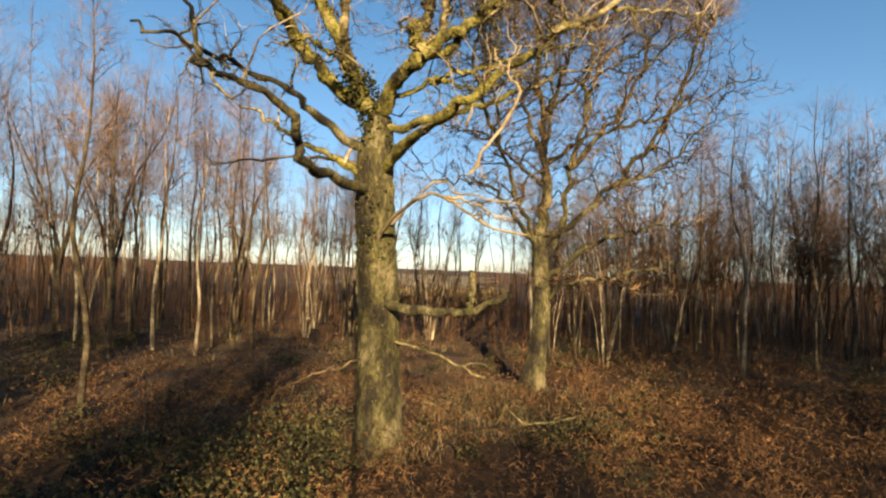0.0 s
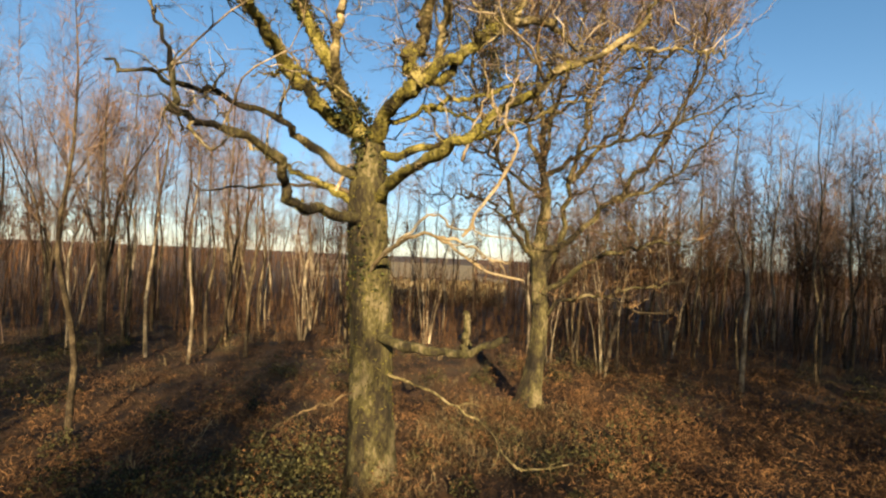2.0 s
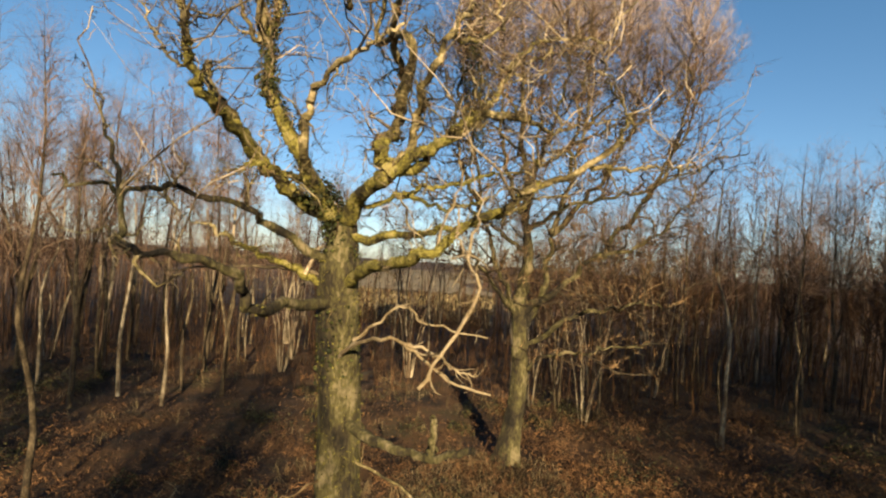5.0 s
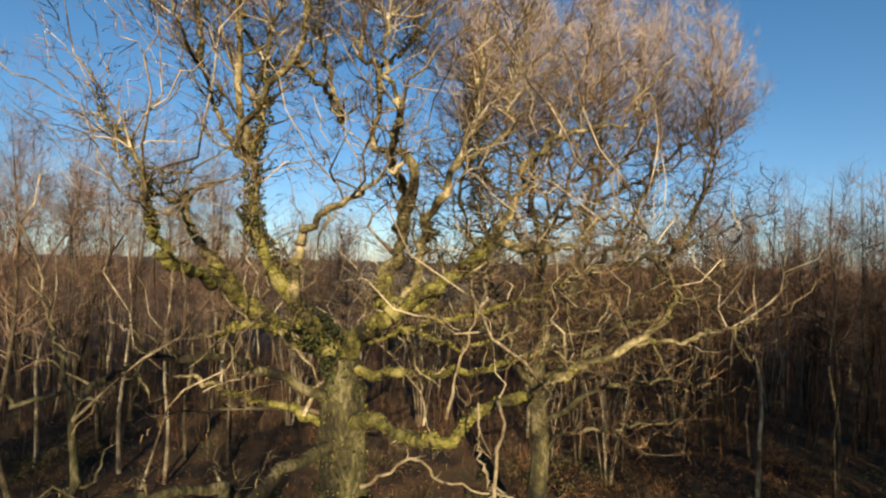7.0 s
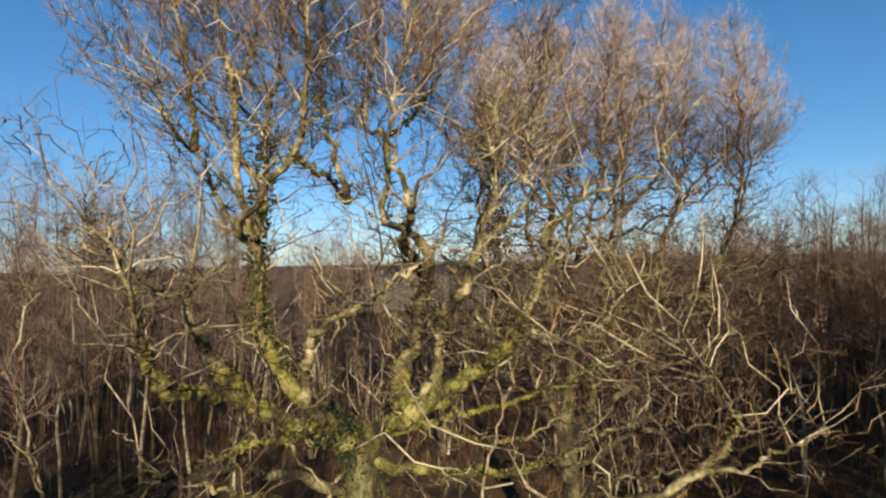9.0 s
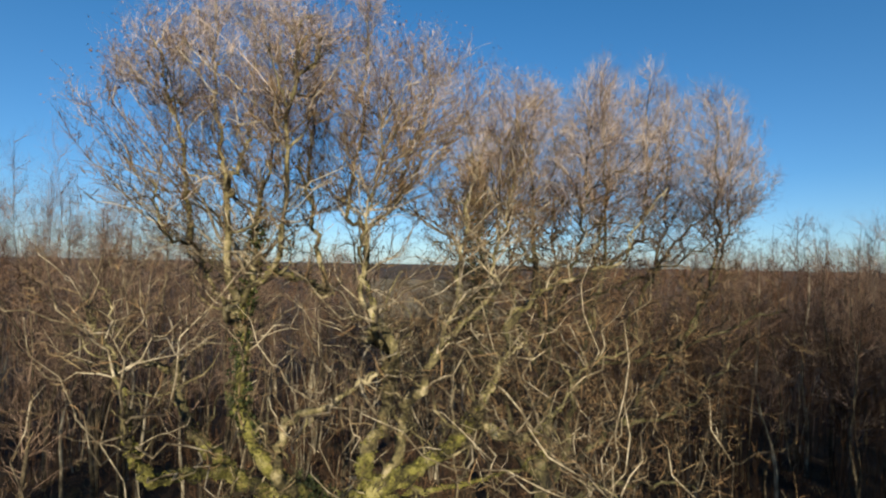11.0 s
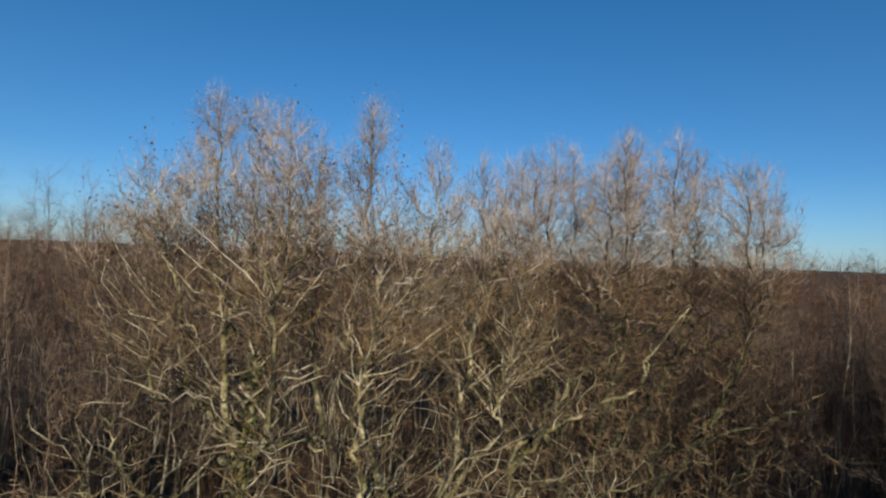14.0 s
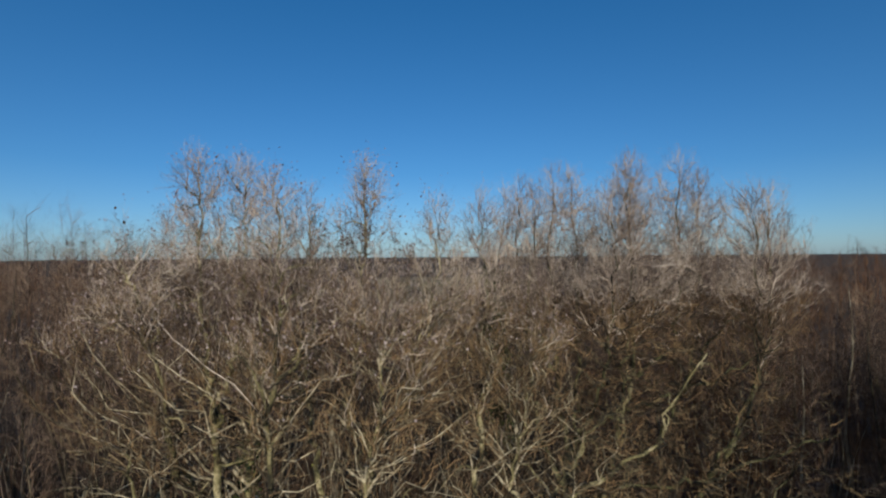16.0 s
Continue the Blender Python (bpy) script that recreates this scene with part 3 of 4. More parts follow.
    part("moss", [leaves(np.concatenate(tufts), 0.034)], moss_green, tree, "tufts of green moss on trunk and limbs", False, "stuff")

    def bare_limb(name, way, r0, r1, skin):
        P, R = limb_lines([(way, r0, r1)], 22, 0.02)
        P = P - place
        more = [knotty(P[0], R[0], 9)]
        if name != "broken_limb":
            S, q = sprout(P, R, 6, 0.5, 0.018, lo=0.3, angle=0.9, up=-0.05, wander=0.3, steps=4)
            more.append(strands(S, q, 4))
        part(name, more, skin, tree, "broken-off dead wood" if skin == dead_wood else "")

    # broken and bare dead limbs
    bare_limb("dead_limb", [(-1.75, 9.3, 6.4), (-2.46, 9.1, 6.7), (-3.31, 9.0, 6.7), (-4.43, 9.0, 6.62), (-5.19, 9.0, 6.51), (-5.65, 9.0, 6.72)], 0.10, 0.02, dark_bark)
    bare_limb("dead_limb", [(-1.82, 9.4, 4.72), (-1.18, 8.4, 5.32), (-0.47, 7.3, 5.68), (-0.01, 7.1, 5.61), (0.34, 7, 5.36), (0.77, 6.9, 5.09), (1.41, 6.8, 4.96)], 0.085, 0.03, dead_wood)
    bare_limb("dead_limb", [(-0.01, 7.1, 5.61), (0.47, 7, 5.52), (0.85, 6.9, 5.28), (1.17, 6.8, 5.24)], 0.05, 0.02, dead_wood)
    bare_limb("dead_limb", [(0.3, 7.6, 7.07), (0.48, 8.1, 7.84), (0.72, 8.3, 8.57), (0.61, 8.5, 9.5), (0.66, 8.6, 10.36)], 0.045, 0.02, dead_wood)
    bare_limb("dead_limb", [(-1.3, 9.1, 5.3), (-0.8, 8.7, 5.73), (-0.28, 8.4, 6.12), (0.18, 8.2, 5.89), (0.83, 8.1, 5.76), (1.41, 8.1, 5.67)], 0.06, 0.02, dead_wood)
    bare_limb("hanging_dead_branch", [(0.98, 6.2, 7.75), (1.0, 5.8, 7.7), (0.93, 5.4, 7.39), (0.89, 5.1, 7.09), (0.99, 4.9, 6.88), (1.02, 4.8, 6.63), (0.81, 4.7, 6.24), (0.57, 4.6, 5.87), (0.38, 4.6, 5.55)], 0.03, 0.035, dead_wood)
    bare_limb("hanging_dead_branch", [(0.72, 5.9, 7.82), (0.72, 5.7, 7.6), (0.74, 5.3, 7.38), (0.89, 5.1, 7.05)], 0.02, 0.02, dead_wood)
    bare_limb("broken_limb", [(-1.6, 9.5, 3.5), (-0.65, 8.6, 3.45), (0.05, 8.0, 3.48), (0.57, 7.6, 3.58), (1.22, 7.2, 3.91)], 0.2, 0.10, oak_bark)
    bare_limb("broken_limb", [(0.47, 7.7, 3.5), (0.52, 7.62, 3.9), (0.5, 7.6, 4.3)], 0.12, 0.10, oak_bark)
    bare_limb("low_branch", [(-1.4, 9.6, 2.7), (-0.3, 8.9, 2.5), (0.41, 8.3, 2.35), (1.06, 7.9, 2.04), (1.37, 7.7, 1.6), (1.87, 7.6, 1.53), (2.52, 7.6, 1.68)], 0.05, 0.02, lichen_bark)
    bare_limb("low_branch", [(-1.7, 9.6, 2.3), (-2.38, 8.9, 2.11), (-2.84, 8.3, 2.0), (-3.2, 7.8, 1.86)], 0.045, 0.02, stem_bark)
    return place


oak_place = great_oak()


# ---- the second oak ----
def second_oak():
    place = np.array((3.0, 16.8, 0.0))
    tree = thing("oak_tree", place, "tall bare oak with straight trunk and dense upright twigs", "tree")
    part("trunk", [trunk_piece(np.array([(-0.1, 0, -0.2), (0.15, 0, 1.6), (0.24, 0, 3.4), (0.12, 0, 5.4), (0.1, 0, 6.2)]), (0.40, 0.32, 0.29, 0.28, 0.16), 0.85)],
         oak_bark, tree, "straight trunk with a spreading foot")
    ways = []

    def grow(way, r0, r1):
        ways.append((way, r0, r1))

    grow([(3.1, 16.8, 5.3), (2.36, 16.6, 6.6), (1.9, 16.4, 7.6), (1.43, 16.2, 9.2), (1.1, 16.0, 11.6), (0.9, 16.2, 14.0), (1.2, 16.4, 17.5)], 0.15, 0.02)
    grow([(3.12, 16.8, 5.6), (3.25, 16.8, 7.45), (3.06, 16.8, 9.8), (2.84, 16.8, 12.6), (2.67, 16.9, 15.0), (2.8, 17.0, 18.3)], 0.30, 0.02)
    grow([(3.3, 16.8, 5.0), (3.94, 16.8, 6.3), (4.12, 16.9, 8.3), (4.72, 17.0, 10.3), (5.14, 17.2, 12.5), (5.4, 17.4, 15.0), (5.3, 17.6, 18.6)], 0.18, 0.02)
    grow([(3.3, 16.8, 5.4), (4.66, 16.4, 6.6), (5.52, 16.0, 7.5), (6.73, 15.6, 7.9), (7.85, 15.2, 8.9), (8.9, 15.0, 10.6)], 0.17, 0.02)
    grow([(3.3, 16.8, 4.0), (5.04, 16.2, 5.38), (6.01, 15.6, 5.77), (6.79, 15.2, 6.05), (7.6, 14.9, 6.0)], 0.13, 0.025)
    grow([(3.0, 16.8, 5.3), (1.38, 16.0, 7.2), (0.37, 15.4, 7.4), (-0.9, 14.8, 7.3)], 0.11, 0.02)
    grow([(3.2, 16.8, 3.2), (3.9, 16.5, 3.85), (5.0, 16.2, 4.1), (6.2, 15.9, 4.45), (7.6, 15.6, 4.75)], 0.12, 0.03)
    grow([(4.1, 16.9, 8.3), (5.6, 17.0, 10.0), (6.8, 17.2, 12.0), (7.4, 17.4, 14.6), (7.5, 17.6, 18.0)], 0.13, 0.02)
    grow([(5.5, 16.0, 7.5), (7.2, 16.4, 9.6), (8.6, 16.8, 11.8), (9.3, 17.0, 14.0), (9.4, 17.2, 17.4)], 0.12, 0.02)
    grow([(3.06, 16.8, 9.8), (3.6, 15.6, 11.4), (4.0, 14.8, 13.2), (4.2, 14.6, 15.6), (4.1, 14.6, 17.2)], 0.11, 0.02)
    grow([(1.43, 16.2, 9.2), (0.6, 15.2, 10.6), (0.5, 14.4, 12.4), (0.7, 14.2, 14.6), (0.6, 14.2, 17.1)], 0.10, 0.02)
    grow([(6.8, 17.2, 12.0), (8.0, 18.0, 13.4), (9.6, 18.4, 14.9), (10.0, 18.6, 16.6)], 0.08, 0.02)
    grow([(2.84, 16.8, 12.6), (1.8, 17.6, 14.2), (1.6, 18.0, 16.0), (1.7, 18.2, 18.0)], 0.08, 0.02)
    grow([(3.0, 16.8, 9.0), (2.2, 16.2, 11.0), (1.9, 15.8, 13.4), (2.1, 15.6, 17.4)], 0.11, 0.02)
    grow([(3.2, 16.8, 8.8), (3.5, 17.4, 11.4), (3.6, 17.8, 14.0), (3.5, 18.0, 18.2)], 0.11, 0.02)
    grow([(4.7, 17.0, 10.3), (4.6, 16.2, 12.2), (4.9, 15.8, 14.4), (4.8, 15.6, 18.2)], 0.10, 0.02)
    grow([(5.1, 17.2, 12.3), (6.2, 16.6, 13.4), (6.4, 16.4, 15.0), (6.5, 16.4, 18.4)], 0.09, 0.02)
    grow([(7.2, 16.4, 9.6), (8.0, 15.8, 11.6), (8.3, 15.6, 13.6), (8.2, 15.6, 17.2)], 0.09, 0.02)
    grow([(3.2, 16.8, 7.6), (1.6, 15.8, 8.6), (0.3, 15.2, 9.1), (-0.9, 14.8, 9.3)], 0.09, 0.02)
    grow([(3.2, 16.8, 8.4), (5.0, 16.0, 9.4), (7.0, 15.6, 10.0), (9.0, 15.4, 10.9), (10.2, 15.4, 11.3)], 0.11, 0.02)
    grow([(3.1, 16.8, 10.4), (4.8, 16.2, 11.6), (6.8, 15.8, 12.5), (8.7, 15.6, 13.6)], 0.10, 0.02)
    grow([(3.0, 16.8, 11.0), (1.6, 16.0, 12.0), (0.2, 15.6, 12.9)], 0.07, 0.02)
    P, R = limb_lines(ways, 26, 0.07)
    P, R = P - place, 1.45 * R
    limbs = [part("limb", [knotty(p, r, 9)], oak_bark, tree) for p, r in zip(P, R)]
    goals = [cloud(13000, (1.3, 0.2, 11.6), (5.8, 4.8, 6.7), 5.4, 1.6)]
    spires = []
    for p in P:
        if p[-1, 2] > 15.5:
            spires.append(steeple(p[-1] + np.array((0, 0, 0.5)), 620, 1.5, 4.8))
        elif p[-1, 2] < 12:
            goals.append(p[16] + np.array((1.9, 1.4, 0.8)) * rng.normal(size=(200, 3)) * 0.7)
    aims = unit(np.gradient(P, axis=1)[:, 5:]).reshape(-1, 3)
    P1, R1 = colonise(P[:, 5:].reshape(-1, 3), aims, R[:, 5:].reshape(-1), np.concatenate(goals), step=0.22, near=0.27, up=0.14, wander=0.45, tip=0.0075, sink=-0.3, narrow=0.2)
    tall = P[:, -1, 2] > 15.5
    P0, R0 = colonise(P[tall][:, 14:].reshape(-1, 3), unit(np.gradient(P[tall], axis=1)[:, 14:]).reshape(-1, 3), R[tall][:, 14:].reshape(-1), np.concatenate(spires + [cloud(3200, (2.5, 0.2, 15.6), (5.2, 3.2, 3.2))]), step=0.22, near=0.26, up=0.55, wander=0.26, tip=0.005)
    P1, R1 = np.concatenate([P1, P0]), np.concatenate([R1, R0])
    (Pb, Rb), (P1, R1) = by_size(P1, R1, 260)
    # dark bark on boughs and lower branches also stands in for shade
    for p, r in zip(Pb, Rb):
        part("bough", [strands(p[None], r[None], 5)], dark_bark, nearest(limbs, P, p[0]))
    stout = R1[:, 0] > 0.013
    # above about 14.4 m the branch colour is paled for a sunlit top
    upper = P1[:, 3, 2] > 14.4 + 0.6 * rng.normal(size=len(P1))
    part("branchwork", [strands(P1[stout & ~upper], R1[stout & ~upper], 4)], dark_bark, tree, "ascending dark grey branches", kind="stuff")
    part("branchwork", [slivers(P1[~stout & ~upper], R1[~stout & ~upper])], stem_bark, tree, "thin grey-brown branches", kind="stuff")
    part("branchwork", [strands(P1[upper], R1[upper], 3)], top_twigs, tree, "treetop branches, paled for sunlight", kind="stuff")
    P1, R1 = np.concatenate([Pb, P1]), np.concatenate([Rb, R1])
    top = P1[:, -1, 2] > 14.0
    P2, R2 = (np.concatenate(w) for w in zip(
        sprout(P1[top], R1[top], 13000, 0.55, 0.007, lo=0.1, angle=0.65, up=0.25, wander=0.24, steps=3),
        sprout(P0, R0, 5000, 0.5, 0.0065, lo=0.3, angle=0.55, up=0.28, wander=0.24, steps=3),
        sprout(P1[~top], R1[~top], 8000, 0.5, 0.009, lo=0.1, angle=0.8, up=0.12, wander=0.3, steps=3)))
    P3, R3 = sprout(P2, R2, 60000, 0.36, 0.0072, lo=0.1, angle=0.6, up=0.24, wander=0.24, steps=2)
    P4, R4 = sprout(P3, R3, 80000, 0.22, 0.0068, lo=0.1, angle=0.55, up=0.18, wander=0.2, steps=1)
    P3, R3 = thin_low(P3, R3, 14.0, 0.6)
    P4, R4 = thin_low(P4, R4, 14.0, 0.4)
    # the same sun-paled colour for twigs above about 15 m
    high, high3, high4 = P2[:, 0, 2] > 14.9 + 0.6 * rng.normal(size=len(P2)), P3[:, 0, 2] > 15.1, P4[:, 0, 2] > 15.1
    part("crown", [slivers(P2[~high], R2[~high]), slivers(P3[~high3], R3[~high3]), slivers(P4[~high4], R4[~high4])], twig_bark, tree, "fine upright twigs", kind="stuff")
    part("treetop", [slivers(P2[high], R2[high]), slivers(P3[high3], R3[high3]), slivers(P4[high4], R4[high4])], top_twigs, tree, "dense reddish treetop twigs, paled for sunlight", kind="stuff")


second_oak()


# ---- ivy on the oaks ----
def ivy(line, r, count, label, hug=0.6):
    plant = thing("ivy", line[0], label, "ivy")
    f = rng.random(count) * (len(line) - 1)
    i = np.minimum(f.astype(int), len(line) - 2)
    w = (f - i)[:, None]
    at = line[i] * (1 - w) + line[i + 1] * w + unit(rng.normal(size=(count, 3))) * (r * (0.8 + hug * rng.random(count)))[:, None]
    part("ivy_foliage", [leaves(at - line[0], 0.08)], ivy_green, plant, "dark green ivy leaves", False)
    for k in range(3):  # stems that wind up the bark
        a = 2.1 * k + np.linspace(0, 2.5, len(line))
        vine = line - line[0] + 0.85 * r * np.stack([np.cos(a), np.sin(a), 0 * a], -1)
        part("vine", [strands(vine[None], np.linspace(0.022, 0.008, len(line))[None], 5)], stem_bark, plant, "brown climbing stem")


ivy(along([(-2.27, 8, 8.76), (-2.84, 7.8, 9.84), (-3.06, 8, 10.35), (-3.41, 8.8, 11.46), (-3.34, 8.9, 12.16), (-3.2, 8.9, 13.4)], 24), 0.15, 1300, "evergreen ivy climbing a leader of the old oak")
ivy(along([(-1.7, 9.2, 7.0), (-1.9, 9.0, 7.9), (-2.15, 8.4, 8.4)], 16), 0.28, 1100, "evergreen ivy round the fork of the old oak")
ivy(along([(-1.66, 9.5, 4.3), (-1.7, 9.4, 5.0), (-1.72, 9.3, 5.9)], 16), 0.43, 1000, "thin ivy on the old oak's trunk", 0.3)
ivy(along([(1.1, 15.3, 11.0), (0.95, 15.4, 12.6), (0.85, 15.5, 14.2), (0.85, 15.6, 15.8)], 16), 0.34, 3000, "dark ivy thick round an upright oak stem")


# ---- young trees of the wood ----
def sapling(name, height, stems, radius, label, skin, reach, n1, n2, n3, spread=0.06, up=0.22, lo=0.45, fork=0.0):
    """A slender tree, or several stems from one foot."""
    tree = thing(name, (0, 0, 0), label, "tree", "young trees of the wood")
    lines, radii = [], []
    for k in range(stems):
        a, out = 2 * np.pi * (k + rng.random()) / stems, spread * height * (1 if stems > 1 else 0.5)
        tall = height * (1 - 0.18 * rng.random() * (k > 0))
        foot = np.array((0.12 * math.cos(a), 0.12 * math.sin(a), -0.15)) * (stems > 1 and not fork) + np.array((0, 0, -0.1))
        pts = [foot]
        for j in range(1, 6):
            u = j / 5
            v = max(0.0, u - fork) / (1 - fork)
            pts.append(np.array((out * v * math.cos(a), out * v * math.sin(a), tall * u)) + rng.normal(0, 0.012 * height * (u > fork), 3) * np.array((1, 1, 0)))
        lines.append(along(pts, 14, 0.01))
        radii.append(radius * (1 if k == 0 else 0.8) * np.linspace(1.15, 0.06, 14))
    P, R = np.stack(lines), np.stack(radii)
    for p, r in zip(P, R):
        part("trunk", [strands(p[None], r[None], 7)], skin, tree)
    P1, R1 = sprout(P, R, n1, reach, radius * 0.15, lo=lo, angle=0.8, up=up, wander=0.25, steps=4, shrink=0.95)
    P2, R2 = sprout(P1, R1, n2, reach * 0.42, 0.0095, lo=0.1, angle=0.7, up=up * 0.6, wander=0.3, steps=2)
    P3, R3 = sprout(P2, R2, n3, reach * 0.25, 0.0078, lo=0.1, angle=0.6, up=0.05, wander=0.2, steps=1)
    part("crown", [slivers(P1, R1), slivers(P2, R2), slivers(P3, R3)], birch_twigs, tree, "brown winter twigs", kind="stuff")
    return tree


models = [
    sapling("birch_tree", 14.0, 1, 0.105, "slender bare birch with pale trunk and brown twigs", birch_bark, 2.9, 44, 440, 850, up=0.11),
    sapling("birch_tree", 12.0, 1, 0.085, "thin bare birch with a slightly leaning pale trunk", pale_birch, 2.5, 42, 420, 820, up=0.11),
    sapling("alder_tree", 15.0, 1, 0.10, "tall dark bare alder with short ascending branches", dark_bark, 2.5, 48, 440, 850, up=0.2),
    sapling("birch_tree", 13.0, 2, 0.08, "two-stemmed bare birch with brown twigs", birch_bark, 2.4, 50, 440, 850, spread=0.09, up=0.11),
    sapling("hazel_clump", 7.5, 6, 0.05, "bare many-stemmed hazel clump with pale rods", pale_birch, 1.3, 70, 260, 900, spread=0.2, lo=0.35),
    sapling("young_oak", 14.5, 5, 0.12, "young bare oak with spreading grey branches", dark_bark, 2.3, 130, 1300, 3400, spread=0.22, up=0.12, lo=0.38, fork=0.35),
]
used = set()


def plant(kind, x, y, size=1.0, turn=0.0):
    z = float(ground_z(np.array(x), np.array(y)))
    m = Matrix.Translation((x, y, z)) @ pose(0, 0, 0, 0, 0, turn).to_4x4() @ Matrix.Diagonal((size, size, size, 1))
    if kind in used:
        copy_thing(models[kind], m)
    else:
        models[kind].matrix_basis = m
        used.add(kind)


plant(5, -22.1, 24.4, 1.0, 20)
plant(2, -10.0, 11.4, 0.85, 0)
plant(0, -15.1, 19.2, 0.95, 40)
plant(1, -14.2, 20.9, 1.0, 10)
plant(1, -11.7, 20.1, 0.9, 200)
plant(3, -10.0, 22.1, 1.0, 90)
plant(0, -12.3, 22.8, 0.9, 130)
plant(0, -21.1, 32.6, 1.0, 75)
plant(2, -21.6, 30.5, 0.9, 30)
plant(1, 12.1, 19.6, 1.05, 60)
plant(0, 16.3, 31.0, 1.0, 190)
plant(4, 8.8, 27.2, 1.15, 0)
plant(3, 16.0, 20.9, 1.05, 15)
plant(2, 21.7, 26.9, 0.95, 50)
plant(4, 20.3, 32.2, 0.9, 120)
plant(0, 11.5, 32.7, 1.0, 240)
plant(2, 15.6, 33.9, 0.9, 300)
plant(4, -1.7, 28.5, 1.0, 40)
plant(4, -9.3, 28.2, 0.8, 90)
plant(0, 21.5, 30.7, 1.1, 10)
plant(4, -5.4, 26.5, 0.75, 170)
plant(4, 5.0, 30.0, 0.9, 250)
plant(5, 27.5, 26.0, 0.88, 80)
plant(1, -18.5, 21.5, 1.0, 300)

plant(4, 6.9, 21.5, 0.7, 30)
plant(4, 4.9, 24.0, 0.6, 110)

planted = [(-1.5, 9.8), (3.0, 16.8)]
for _ in range(4000):
    if len(planted) > 104:
        break
    y = 23 + 30 * rng.random()
    x = (rng.random() * 2 - 1) * (y + 8) * 1.25
    thin = 0.35 if -9 < x < 3 else (0.45 if x < 0 else 1.0)
    if rng.random() > thin or any((x - a) ** 2 + (y - b) ** 2 < 3.2 for a, b in planted):
        continue
    planted.append((x, y))
    plant(int(rng.choice([0, 1, 2, 3, 4, 5], p=[0.26, 0.2, 0.2, 0.14, 0.14, 0.06])), x, y, (0.78 + 0.3 * rng.random()) * (1.15 if abs(x) > 14 else 1.0), 360 * rng.random())
for k in range(30):  # thin birches before the open land
    plant(int(rng.choice([0, 1, 1, 3])), -17 + 19 * rng.random(), 26 + 19 * rng.random(), 0.8 + 0.2 * rng.random(), 97 * k)
for many, x0, x1, y0, y1 in ((9, -42, -22, 8, 26), (9, 24, 44, 10, 24)):  # at both sides of the clearing
    for _ in range(many):
        plant(int(rng.choice([0, 1, 3])), x0 + (x1 - x0) * rng.random(), y0 + (y1 - y0) * rng.random(), (1.12 if x0 < 0 else 0.85) + 0.2 * rng.random(), 360 * rng.random())
for x, y, size in ((-26, 12, 1.06), (-24, 17, 1.1), (-28, 24, 1.15), (-18, 23, 0.95), (-33, 20, 1.15), (-23, 9, 1.08), (27, 19, 0.84), (21, 18, 0.78), (33, 25, 0.95)):
    plant(5, x, y, size, 40 * x)
for kind, x, y in ((0, -3.5, -9.5), (2, -0.5, -11.5), (3, -4.5, -13), (2, -6.5, -8), (1, -2, -14), (5, -1, -16), (5, -9, -9), (2, 14, -10), (2, -8, -13)):
    plant(kind, x, y, 1.12, 70 * x)
plant(0, 2.2, -9.5, 0.88, 10)
for k in range(9):
    plant(int(rng.choice([0, 2, 3])), -13 - 17 * rng.random(), 26 + 10 * rng.random(), 1.15 + 0.15 * rng.random(), 77 * k)


# ---- the far wood ----
def far_wood(x, y, height, n1, n2, label, thick=1.0, lo=0.4, skin=far_bark, girth=0.0038):
    n = len(x)
    u = np.linspace(0, 1, 5)
    P = np.stack([x, y, ground_z(x, y) * 0], -1)[:, None, :] + u[None, :, None] * np.stack([rng.normal(0, 0.75, n), rng.normal(0, 0.75, n), height], -1)[:, None, :]
    P[:, 1:] += rng.normal(0, 0.17, (n, 4, 3)) * np.array((1, 1, 0.3))
    R = (girth * height * (0.45 + rng.random(n) ** 1.6))[:, None] * np.linspace(1, 0.2, 5)
    P1, R1 = sprout(P, R, n * n1, 2.6, 0.022 * thick, lo=lo, angle=0.85, up=0.2, wander=0.25, steps=2, shrink=0.8)
    P2, R2 = sprout(P1, R1, n * n2, 1.0, 0.010 * thick, lo=0.1, angle=0.8, up=0.15, wander=0.2, steps=1)
    ob = new("far_wood", mesh_of("far_wood", [strands(P, R, 3), slivers(P1, R1), slivers(P2, R2)], skin))
    tagged(ob, label, "woodland", kind="stuff")


def in_field(x, y):
    """The pale open field beyond the wood."""
    return (np.abs(x + 0.11 * y) < 0.16 * y + 5 * np.sin(0.07 * y)) & (y > 105) & (y < 345)


def field():
    Y, U = np.meshgrid(np.linspace(106, 344, 60), np.linspace(-1, 1, 40), indexing="ij")
    X = -0.11 * Y + U * (0.16 * Y + 5 * np.sin(0.07 * Y))
    Z = 0.12 + 0.5 * patchy(0.1 * X, 0.1 * Y, 4.0) * (1 - U ** 2) + 0.04 * rng.normal(size=X.shape)
    at = np.arange(X.size).reshape(X.shape)
    quads = np.stack([at[:-1, :-1], at[:-1, 1:], at[1:, 1:], at[1:, :-1]], -1).reshape(-1, 4)
    ob = new("field", mesh_of("field", [(np.stack([X, Y, Z], -1).reshape(-1, 3), quads[:, ::-1])], grass_pale))
    tagged(ob, "pale dry grass field beyond the wood", "field", kind="structure")


field()


def scatter(n, y0, y1, wide, gap):
    y = y0 + (y1 - y0) * rng.random(n) ** 0.8
    x = (rng.random(n) * 2 - 1) * wide * (y + 15)
    keep = ~((np.abs(x + 0.07 * y) < gap * y) & (y < 88)) & ~in_field(x, y)
    return x[keep], y[keep]


